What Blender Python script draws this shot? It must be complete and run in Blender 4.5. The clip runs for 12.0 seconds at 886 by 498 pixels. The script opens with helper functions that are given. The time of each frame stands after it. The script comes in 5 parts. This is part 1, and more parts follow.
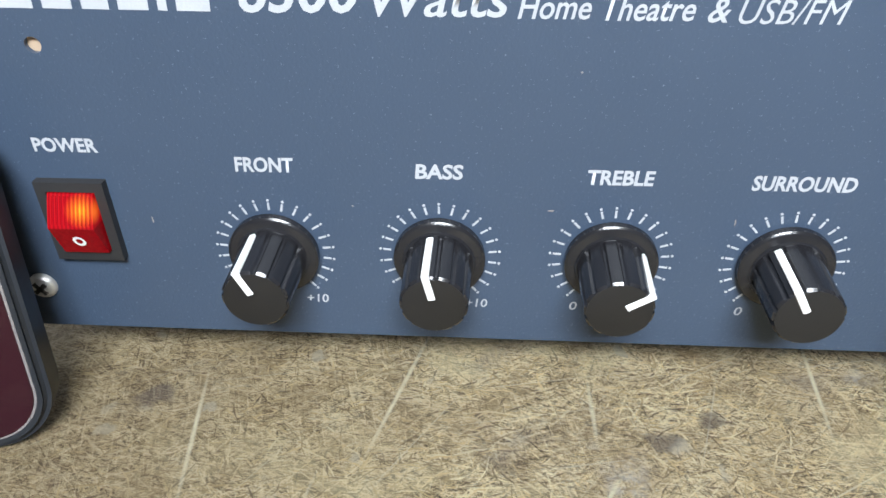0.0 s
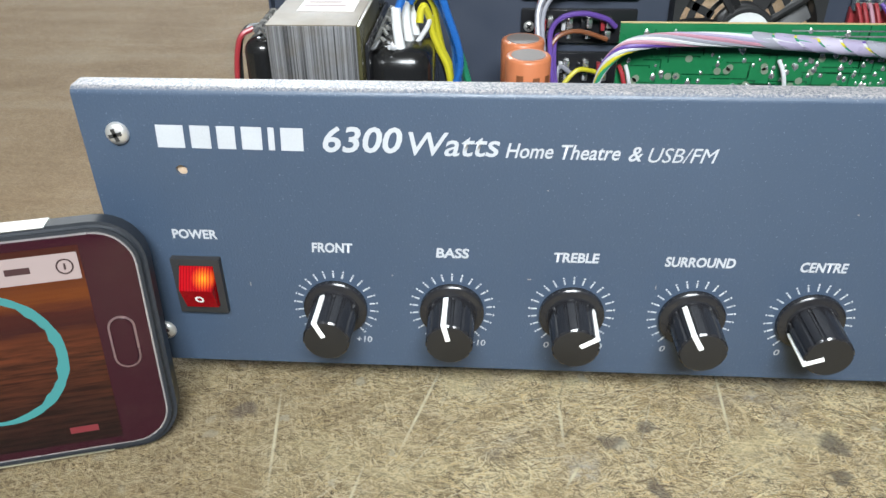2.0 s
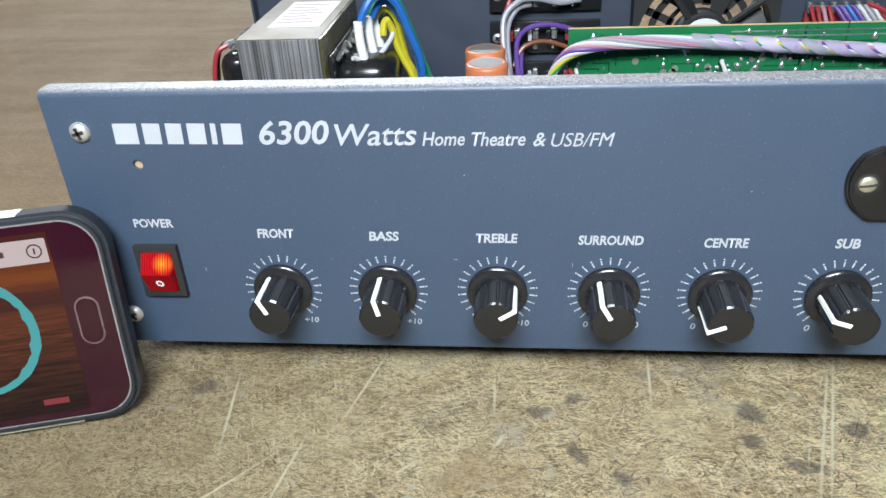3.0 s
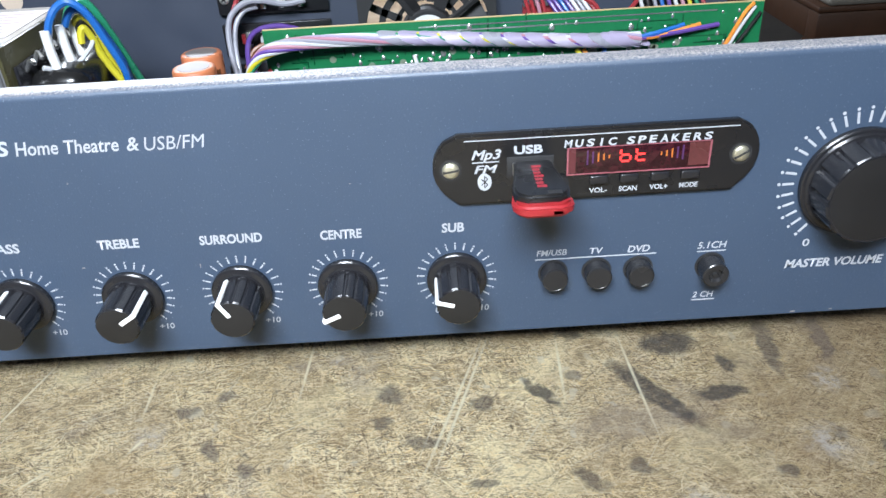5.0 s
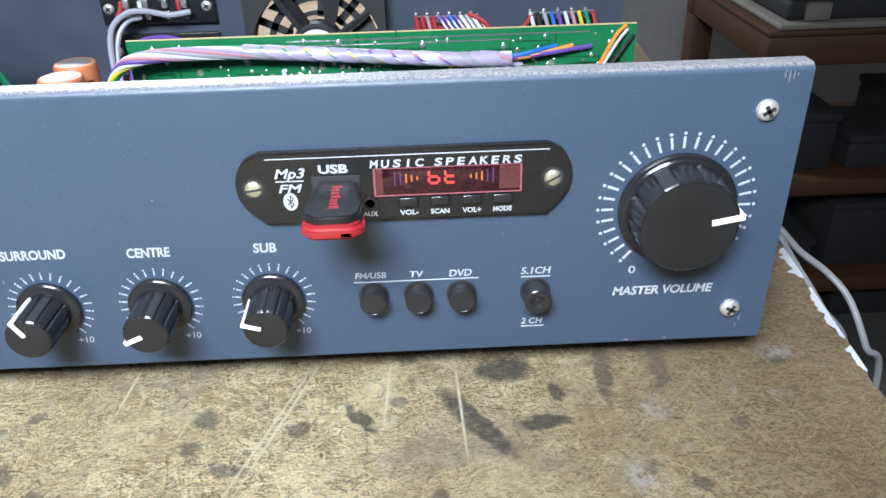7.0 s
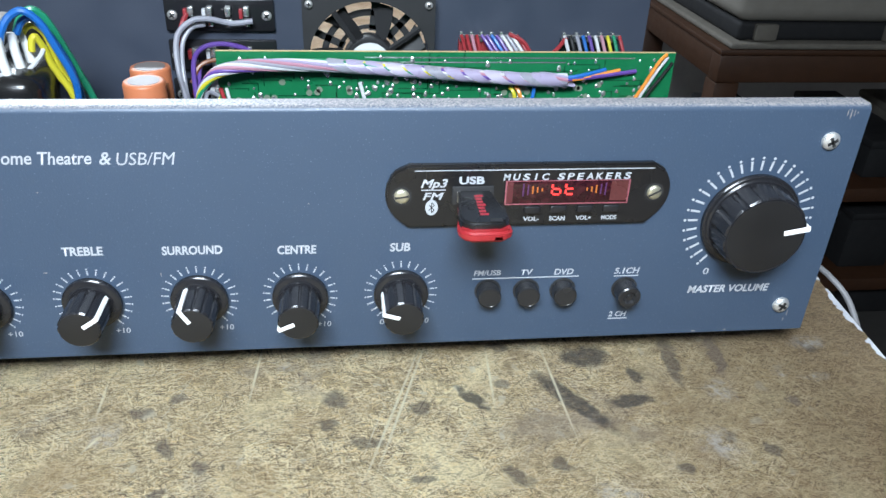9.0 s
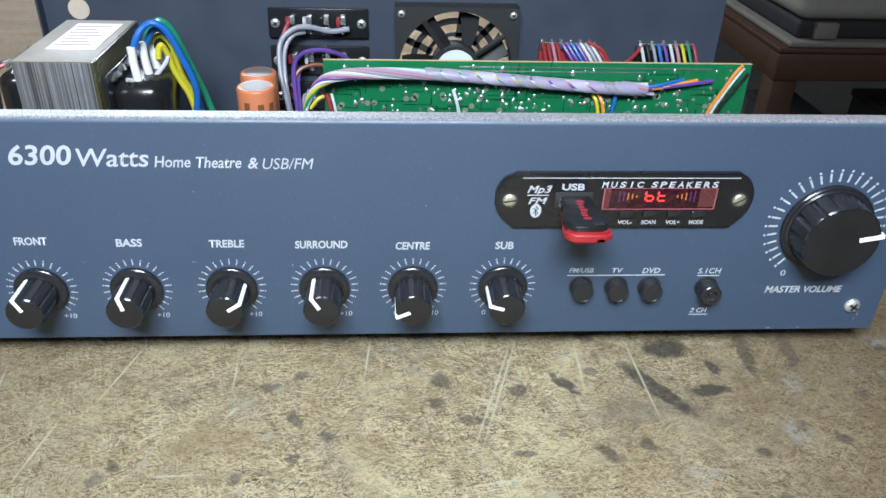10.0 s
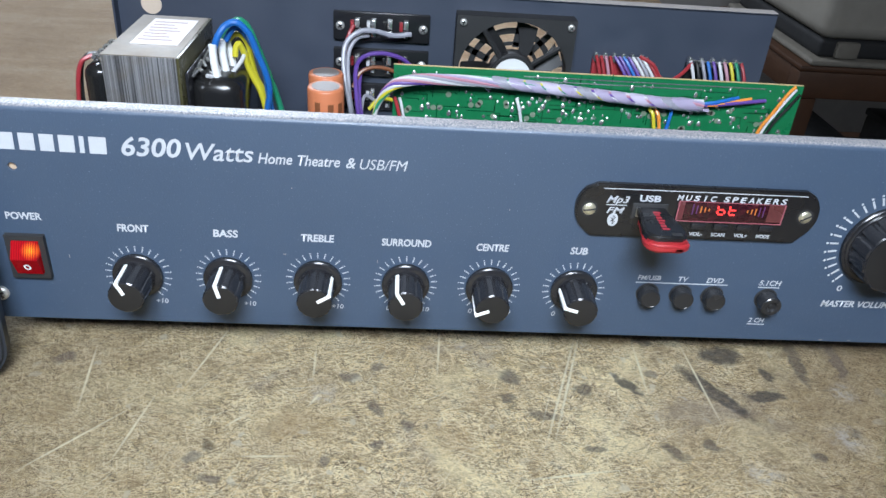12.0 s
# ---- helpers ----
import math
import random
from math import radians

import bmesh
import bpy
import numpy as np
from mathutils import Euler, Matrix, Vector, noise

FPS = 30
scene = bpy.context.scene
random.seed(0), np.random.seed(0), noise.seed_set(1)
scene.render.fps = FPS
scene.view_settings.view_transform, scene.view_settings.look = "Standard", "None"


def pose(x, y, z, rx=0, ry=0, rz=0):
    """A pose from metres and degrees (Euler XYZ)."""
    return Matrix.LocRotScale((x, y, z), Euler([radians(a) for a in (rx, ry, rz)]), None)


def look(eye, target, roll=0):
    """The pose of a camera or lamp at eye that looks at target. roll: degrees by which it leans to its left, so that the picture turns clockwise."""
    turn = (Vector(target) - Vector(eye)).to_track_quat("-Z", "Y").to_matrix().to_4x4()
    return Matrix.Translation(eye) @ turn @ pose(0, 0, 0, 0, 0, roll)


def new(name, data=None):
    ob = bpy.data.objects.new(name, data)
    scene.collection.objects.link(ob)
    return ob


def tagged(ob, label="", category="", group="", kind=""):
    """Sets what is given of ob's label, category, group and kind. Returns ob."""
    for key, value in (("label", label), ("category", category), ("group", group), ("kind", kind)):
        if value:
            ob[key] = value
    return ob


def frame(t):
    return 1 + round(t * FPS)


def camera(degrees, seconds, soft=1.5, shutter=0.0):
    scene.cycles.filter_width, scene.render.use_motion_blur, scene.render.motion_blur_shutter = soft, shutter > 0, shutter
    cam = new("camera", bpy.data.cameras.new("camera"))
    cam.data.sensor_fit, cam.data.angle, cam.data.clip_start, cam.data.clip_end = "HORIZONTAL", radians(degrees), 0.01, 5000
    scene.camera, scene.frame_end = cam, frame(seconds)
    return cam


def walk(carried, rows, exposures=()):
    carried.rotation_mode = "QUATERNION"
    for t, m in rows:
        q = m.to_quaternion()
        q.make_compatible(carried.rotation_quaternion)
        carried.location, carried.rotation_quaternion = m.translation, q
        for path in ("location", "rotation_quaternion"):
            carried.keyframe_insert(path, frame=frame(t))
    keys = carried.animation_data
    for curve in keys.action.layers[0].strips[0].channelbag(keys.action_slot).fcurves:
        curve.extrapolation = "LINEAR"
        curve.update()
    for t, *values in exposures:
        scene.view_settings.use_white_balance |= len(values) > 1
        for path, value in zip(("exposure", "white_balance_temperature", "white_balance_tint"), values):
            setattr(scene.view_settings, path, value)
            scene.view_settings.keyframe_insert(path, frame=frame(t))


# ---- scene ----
cam = camera(59.41, 12.0, soft=1.5)
# t, eye, yaw, pitch, roll
PATH = [
    (0.0, 0.12356, -0.14571, 0.14318, 4.512, -34.977, -1.062),
    (0.5, 0.13268, -0.15358, 0.16218, 6.520, -35.646, -2.728),
    (1.0, 0.13770, -0.16039, 0.17541, 6.662, -35.830, -2.817),
    (1.5, 0.12233, -0.17758, 0.18303, 3.762, -33.815, -0.553),
    (2.0, 0.12260, -0.20468, 0.19349, 3.934, -32.537, -0.700),
    (2.5, 0.14010, -0.22239, 0.19120, 6.668, -30.296, -2.164),
    (3.0, 0.16026, -0.22844, 0.19183, 7.118, -30.513, -3.264),
    (3.5, 0.18776, -0.22998, 0.18878, 4.104, -30.489, -2.839),
    (5.3, 0.27179, -0.23058, 0.18914, -0.268, -30.987, -3.372),
    (5.5, 0.27931, -0.22993, 0.18764, -0.343, -30.780, -3.291),
    (6.0, 0.29657, -0.22873, 0.18960, -0.124, -30.959, -3.112),
    (6.5, 0.31650, -0.22556, 0.18988, -0.742, -31.018, -2.342),
    (6.7, 0.31840, -0.22462, 0.18790, -0.933, -30.174, -2.012),
    (8.5, 0.27337, -0.23223, 0.18101, -6.362, -29.445, 0.932),
    (9.0, 0.24641, -0.25231, 0.20482, -7.632, -30.000, 2.418),
    (9.5, 0.22675, -0.26816, 0.21725, -3.562, -30.832, 0.759),
    (10.0, 0.21755, -0.27604, 0.22304, -4.307, -30.876, 1.944),
    (10.5, 0.21254, -0.28230, 0.22340, -4.687, -30.822, 2.453),
    (11.0, 0.20104, -0.28671, 0.22747, -4.984, -31.013, 3.478),
    (11.5, 0.19074, -0.28908, 0.22879, -5.016, -30.967, 4.098),
    (12.0, 0.18134, -0.28832, 0.23046, -4.530, -30.874, 4.479),
]
walk(cam, [(t, pose(x, y, z, 90 + pitch, 0, yaw) @ pose(0, 0, 0, 0, 0, roll)) for t, x, y, z, yaw, pitch, roll in PATH],
     [(0.0, -0.06, 6750, 14), (1.0, -0.06, 6850, 14), (2.0, -0.08, 6950, 12), (3.5, -0.15, 6600, 12), (5.3, 0.12, 6480, 15), (6.7, 0.22, 6400, 14), (8.5, 0.16, 6300, 12), (9.4, -0.14, 6300, 11), (12.0, -0.2, 6300, 14)])

# ---- light and exposure ----
world = bpy.data.worlds.new("room_air")
scene.world = world
world.use_nodes = True
world.node_tree.nodes["Background"].inputs[0].default_value = (0.75, 0.85, 1.0, 1)
world.node_tree.nodes["Background"].inputs[1].default_value = 0.15


def area_lamp(name, eye, target, sx, sy, power, color):
    data = bpy.data.lights.new(name, "AREA")
    data.shape, data.size, data.size_y, data.energy, data.color = "RECTANGLE", sx, sy, power, color
    ob = new(name, data)
    ob.matrix_world = look(eye, target)
    return ob


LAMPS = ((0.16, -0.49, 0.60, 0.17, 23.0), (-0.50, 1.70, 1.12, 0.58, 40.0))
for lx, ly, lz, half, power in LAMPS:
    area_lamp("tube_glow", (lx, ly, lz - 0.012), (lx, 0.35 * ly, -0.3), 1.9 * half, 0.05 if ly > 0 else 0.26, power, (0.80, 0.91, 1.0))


# ---- materials ----
class Nodes:
    """A small node builder for one material."""

    def __init__(self, name, rough=0.5, metal=0.0):
        self.mat = bpy.data.materials.new(name)
        self.mat.use_nodes = True
        self.tree = self.mat.node_tree
        self.bsdf = self.tree.nodes["Principled BSDF"]
        self.bsdf.inputs["Roughness"].default_value = rough
        self.bsdf.inputs["Metallic"].default_value = metal
        self.coord = self.tree.nodes.new("ShaderNodeTexCoord").outputs["Object"]

    def link(self, a, b):
        self.tree.links.new(a, b)

    def mapping(self, scale=(1, 1, 1), rot=(0, 0, 0), loc=(0, 0, 0), src=None):
        n = self.tree.nodes.new("ShaderNodeMapping")
        n.inputs["Scale"].default_value, n.inputs["Location"].default_value = scale, loc
        n.inputs["Rotation"].default_value = [radians(a) for a in rot]
        self.link(src or self.coord, n.inputs["Vector"])
        return n.outputs[0]

    def noise(self, scale, detail=4, rough=0.6, src=None, distort=0.0):
        n = self.tree.nodes.new("ShaderNodeTexNoise")
        n.inputs["Scale"].default_value, n.inputs["Detail"].default_value = scale, detail
        n.inputs["Roughness"].default_value, n.inputs["Distortion"].default_value = rough, distort
        self.link(src or self.coord, n.inputs["Vector"])
        return n.outputs["Fac"]

    def ramp(self, fac, stops):
        n = self.tree.nodes.new("ShaderNodeValToRGB")
        els = n.color_ramp.elements
        while len(els) < len(stops):
            els.new(0.5)
        for e, (p, c) in zip(els, stops):
            e.position, e.color = p, (*c, 1) if len(c) == 3 else c
        self.link(fac, n.inputs[0])
        return n.outputs[0]

    def span(self, fac, a, b, c=0.0, d=1.0):
        n = self.tree.nodes.new("ShaderNodeMapRange")
        for key, v in zip(("From Min", "From Max", "To Min", "To Max"), (a, b, c, d)):
            n.inputs[key].default_value = v
        self.link(fac, n.inputs[0])
        return n.outputs[0]

    def maths(self, op, a, b):
        n = self.tree.nodes.new("ShaderNodeMath")
        n.operation = op
        for k, v in enumerate((a, b)):
            if isinstance(v, (int, float)):
                n.inputs[k].default_value = v
            else:
                self.link(v, n.inputs[k])
        return n.outputs[0]

    def mix(self, fac, a, b, blend="MIX"):
        n = self.tree.nodes.new("ShaderNodeMix")
        n.data_type, n.blend_type = "RGBA", blend
        for k, v in ((0, fac), (6, a), (7, b)):
            if isinstance(v, tuple):
                n.inputs[k].default_value = (*v, 1)
            elif isinstance(v, (int, float)):
                n.inputs[k].default_value = v
            else:
                self.link(v, n.inputs[k])
        return n.outputs[2]

    def color(self, src):
        if isinstance(src, tuple):
            self.bsdf.inputs["Base Color"].default_value = (*src, 1)
        else:
            self.link(src, self.bsdf.inputs["Base Color"])

    def bump(self, height, strength=0.3, distance=0.001):
        n = self.tree.nodes.new("ShaderNodeBump")
        n.inputs["Strength"].default_value, n.inputs["Distance"].default_value = strength, distance
        self.link(height, n.inputs["Height"])
        self.link(n.outputs[0], self.bsdf.inputs["Normal"])


def worn(name, color, rough=0.5, metal=0.0, grain=900.0, depth=0.15, spread=0.12, bump=0.05):
    """A surface with fine grain and broad unevenness in colour, gloss and relief."""
    n = Nodes(name, rough, metal)
    fine, broad = n.noise(grain, 3), n.noise(45, 3)
    dark = tuple(c * (1 - depth) for c in color)
    light = tuple(min(1, c * (1 + spread)) for c in color)
    n.color(n.mix(n.maths("MULTIPLY", n.maths("ADD", fine, broad), 0.5), dark, light))
    n.link(n.span(broad, 0.3, 0.7, max(0.03, rough - 0.08), min(1, rough + 0.08)), n.bsdf.inputs["Roughness"])
    n.bump(fine, bump, 0.0004)
    return n.mat


def powder_coat():
    n = Nodes("blue_grey_powder_coat", 0.42)
    fine, broad = n.noise(1250, 3), n.noise(18, 3)
    # pale specks: the coat's glints put into the base colour
    sparkle = n.span(n.noise(1150, 3, 0.75), 0.62, 0.74)
    base = n.mix(broad, (0.036, 0.057, 0.092), (0.046, 0.070, 0.110))
    base = n.mix(n.maths("MULTIPLY", sparkle, 0.75), base, (0.20, 0.24, 0.30))
    sep = n.tree.nodes.new("ShaderNodeSeparateXYZ")
    n.link(n.coord, sep.inputs[0])
    # top flange: pale dust with the lamplight it catches put into the colour
    lit_dust = n.maths("MULTIPLY", n.span(sep.outputs[2], 0.1134, 0.1142), n.span(n.noise(1300, 4, 0.75), 0.36, 0.66))
    n.color(n.mix(n.maths("MULTIPLY", lit_dust, 0.8), base, (0.52, 0.47, 0.43)))
    n.link(n.span(n.noise(60, 3), 0.3, 0.7, 0.36, 0.5), n.bsdf.inputs["Roughness"])
    n.bump(fine, 0.3, 0.0004)
    return n.mat


PANEL = powder_coat()
WHITE_INK = worn("white_print", (0.46, 0.48, 0.51), 0.6, grain=2500, depth=0.35, spread=0.1)
BLACK = worn("black_plastic", (0.015, 0.015, 0.017), 0.2, grain=1800, bump=0.08)
BLACK_MATT = worn("matt_black_plastic", (0.020, 0.020, 0.021), 0.55, grain=1500, bump=0.1)
KNOB_CAP = worn("knob_cap_plastic", (0.011, 0.0105, 0.0105), 0.5, grain=1600, bump=0.06)
POINTER = worn("white_pointer", (0.82, 0.82, 0.80), 0.5, depth=0.08, spread=0.05)
SCREW = worn("nickel_screw", (0.86, 0.85, 0.82), 0.42, 0.75, grain=500, depth=0.4, bump=0.15)
BRASS = worn("yellowed_screw", (0.72, 0.68, 0.52), 0.36, 0.85, grain=500, depth=0.4, bump=0.12)
SLOT_SHADE = worn("slot_shade", (0.03, 0.03, 0.03), 0.5)
STEEL = worn("bare_steel", (0.55, 0.55, 0.54), 0.35, 1.0, depth=0.3)
RED = worn("red_plastic", (0.30, 0.018, 0.022), 0.42)
SHELL = worn("module_black", (0.010, 0.010, 0.011), 0.28, bump=0.03)
GREEN = worn("solder_mask", (0.007, 0.145, 0.052), 0.34, grain=300, depth=0.35, spread=0.25)
GREEN_DARK = worn("solder_mask_track", (0.004, 0.06, 0.022), 0.3)
BOARD_EDGE = worn("board_edge", (0.45, 0.34, 0.16), 0.7)
SOLDER = worn("solder", (0.78, 0.78, 0.76), 0.25, 0.9)
ORANGE = worn("orange_sleeve", (0.52, 0.17, 0.075), 0.38, depth=0.1)
CAP_TOP = worn("capacitor_top", (0.22, 0.20, 0.19), 0.45, 0.2)
WINDING = worn("black_tape", (0.012, 0.012, 0.012), 0.2, grain=150, bump=0.4)
AMBER = worn("amber_varnish", (0.06, 0.055, 0.025), 0.3)
STICKER = worn("paper_sticker", (0.62, 0.56, 0.54), 0.45, grain=160, depth=0.3)
CORE_TOP = worn("brown_varnish", (0.17, 0.135, 0.095), 0.48, grain=120, depth=0.6, spread=0.4, bump=0.3)
CHASSIS = worn("chassis_paint", (0.040, 0.050, 0.074), 0.5, grain=1300)
WHITE_PLASTIC = worn("white_plastic", (0.72, 0.73, 0.72), 0.45)
CASE = worn("phone_case", (0.014, 0.017, 0.022), 0.45)
GLASS_BLACK = worn("phone_glass", (0.022, 0.003, 0.008), 0.07, bump=0.0)
ORANGE_WOOD = worn("varnished_wood", (0.058, 0.023, 0.009), 0.55, grain=60, depth=0.5, spread=0.3)
DARK_STUFF = worn("dark_dusty_things", (0.012, 0.012, 0.013), 0.8, grain=40, depth=0.5, spread=0.6)
GREY_CASE = worn("dusty_grey_plastic", (0.27, 0.25, 0.215), 0.6, grain=30, depth=0.3)
DUSTY = worn("dusty_pale_card", (0.16, 0.145, 0.12), 0.8, grain=40, depth=0.5, spread=0.4)
PLASTER = worn("grey_plaster", (0.42, 0.40, 0.385), 0.9, grain=14, depth=0.3)
FLOOR = worn("dark_cement", (0.07, 0.065, 0.06), 0.8, grain=25, depth=0.4)
CEILING = worn("whitewash", (0.75, 0.75, 0.74), 0.9, grain=20)
CABLE_WHITE = worn("cable_sheath", (0.21, 0.205, 0.21), 0.5)
FLAKE = worn("flaked_paint", (0.56, 0.57, 0.60), 0.6, grain=700, depth=0.5)
BUTTON = worn("satin_black_button", (0.018, 0.018, 0.019), 0.24, grain=1500, bump=0.05)
INSULATION = {}
for key, rgb in (("grey", (0.27, 0.27, 0.31)), ("white", (0.52, 0.52, 0.53)), ("red", (0.30, 0.030, 0.036)), ("purple", (0.11, 0.055, 0.26)), ("blue", (0.015, 0.12, 0.40)),
                 ("green", (0.015, 0.21, 0.11)), ("yellow", (0.52, 0.46, 0.03)), ("black", (0.015, 0.015, 0.015)), ("orange", (0.68, 0.24, 0.04)),
                 ("brown", (0.20, 0.07, 0.03)), ("pink", (0.40, 0.20, 0.25)), ("lavender", (0.33, 0.29, 0.40)), ("pale_violet", (0.44, 0.40, 0.50))):
    INSULATION[key] = worn(key + "_insulation", rgb, 0.32, grain=400, depth=0.1)


def glow(name, color, strength, base=(0.02, 0.01, 0.01)):
    n = Nodes(name, 0.3)
    n.color(base)
    n.bsdf.inputs["Emission Color"].default_value = (*color, 1)
    n.bsdf.inputs["Emission Strength"].default_value = strength
    return n.mat


LED_RED = glow("red_digits", (1.0, 0.045, 0.04), 2.6)
LED_ORANGE = glow("orange_bars", (1.0, 0.34, 0.05), 0.75)
LED_BLUE = glow("violet_bars", (0.30, 0.10, 0.55), 0.3)
CYAN = glow("cyan_ring", (0.03, 0.42, 0.45), 0.9)
TUBE = glow("lit_tube", (0.95, 0.97, 1.0), 6.0, (0.8, 0.8, 0.8))


def rocker_red():
    n = Nodes("red_lit_rocker", 0.14)
    sep = n.tree.nodes.new("ShaderNodeSeparateXYZ")
    n.link(n.coord, sep.inputs[0])
    lamp = n.tree.nodes.new("ShaderNodeVectorMath")
    lamp.operation = "DISTANCE"
    lamp.inputs[1].default_value = (0.0312, -0.004, 0.0515)
    n.link(n.mapping((1, 1, 1)), lamp.inputs[0])
    near = n.span(lamp.outputs["Value"], 0.0004, 0.0042, 1.0, 0.0)
    n.color((0.20, 0.003, 0.006))
    n.link(n.mix(near, (0.60, 0.008, 0.012), (1.0, 0.36, 0.015)), n.bsdf.inputs["Emission Color"])
    w = n.tree.nodes.new("ShaderNodeTexWave")
    w.bands_direction = "X"
    w.inputs["Scale"].default_value, w.inputs["Distortion"].default_value = 330, 0.8
    n.link(n.coord, w.inputs["Vector"])
    upper = n.span(sep.outputs[2], 0.0475, 0.0483)
    bands = n.span(w.outputs["Fac"], 0.1, 0.9, 0.35, 1.25)
    grainy = n.span(n.noise(900, 2), 0.35, 0.65, 0.04, 0.13)
    lit = n.maths("MULTIPLY", n.span(near, 0.0, 1.0, 0.34, 1.7), bands)
    pick = n.tree.nodes.new("ShaderNodeMix")
    n.link(upper, pick.inputs[0])
    n.link(grainy, pick.inputs[2])
    n.link(lit, pick.inputs[3])
    n.link(pick.outputs[0], n.bsdf.inputs["Emission Strength"])
    return n.mat


ROCKER = rocker_red()


def laminations():
    n = Nodes("core_laminations", 0.45, 0.35)
    sheets = n.noise(1.0, 2, 0.6, n.mapping((1300, 5, 5)))
    stain = n.noise(90, 4)
    n.color(n.mix(n.span(stain, 0.46, 0.70, 0, 0.35), n.ramp(sheets, [(0.36, (0.04, 0.04, 0.042)), (0.5, (0.16, 0.16, 0.165)), (0.68, (0.26, 0.26, 0.265))]), (0.13, 0.10, 0.065)))
    n.bump(sheets, 0.6, 0.0005)
    return n.mat


LAMINATION = laminations()


def screen_picture():
    """The lit screen: dusk sky over water."""
    n = Nodes("lit_screen", 0.08)
    sep = n.tree.nodes.new("ShaderNodeSeparateXYZ")
    n.link(n.coord, sep.inputs[0])
    ripple = n.noise(1.0, 4, src=n.mapping((60, 60, 900)))
    hgt = n.maths("ADD", sep.outputs[2], n.maths("MULTIPLY", n.maths("SUBTRACT", ripple, 0.5), 0.006))
    pic = n.ramp(n.span(hgt, 0.006, 0.068), [(0.0, (0.012, 0.004, 0.004)), (0.22, (0.045, 0.014, 0.008)), (0.42, (0.11, 0.03, 0.012)), (0.62, (0.17, 0.042, 0.015)), (0.66, (0.07, 0.012, 0.012)), (0.74, (0.10, 0.016, 0.012)), (0.82, (0.30, 0.075, 0.01)), (1.0, (0.10, 0.02, 0.012))])
    n.color((0.006, 0.004, 0.004))
    n.bsdf.inputs["Specular IOR Level"].default_value = 0.25
    n.link(pic, n.bsdf.inputs["Emission Color"])
    low = n.span(sep.outputs[2], 0.040, 0.046, 1.0, 0.0)
    n.link(n.maths("ADD", 0.66, n.maths("MULTIPLY", n.span(ripple, 0.36, 0.64, -0.36, 0.40), low)), n.bsdf.inputs["Emission Strength"])
    return n.mat


SCREEN = screen_picture()


def window_red():
    n = Nodes("red_display_window", 0.12)
    n.color(n.mix(n.span(n.noise(500, 3), 0.45, 0.7), (0.020, 0.004, 0.007), (0.050, 0.010, 0.014)))
    return n.mat


WINDOW_RED = window_red()


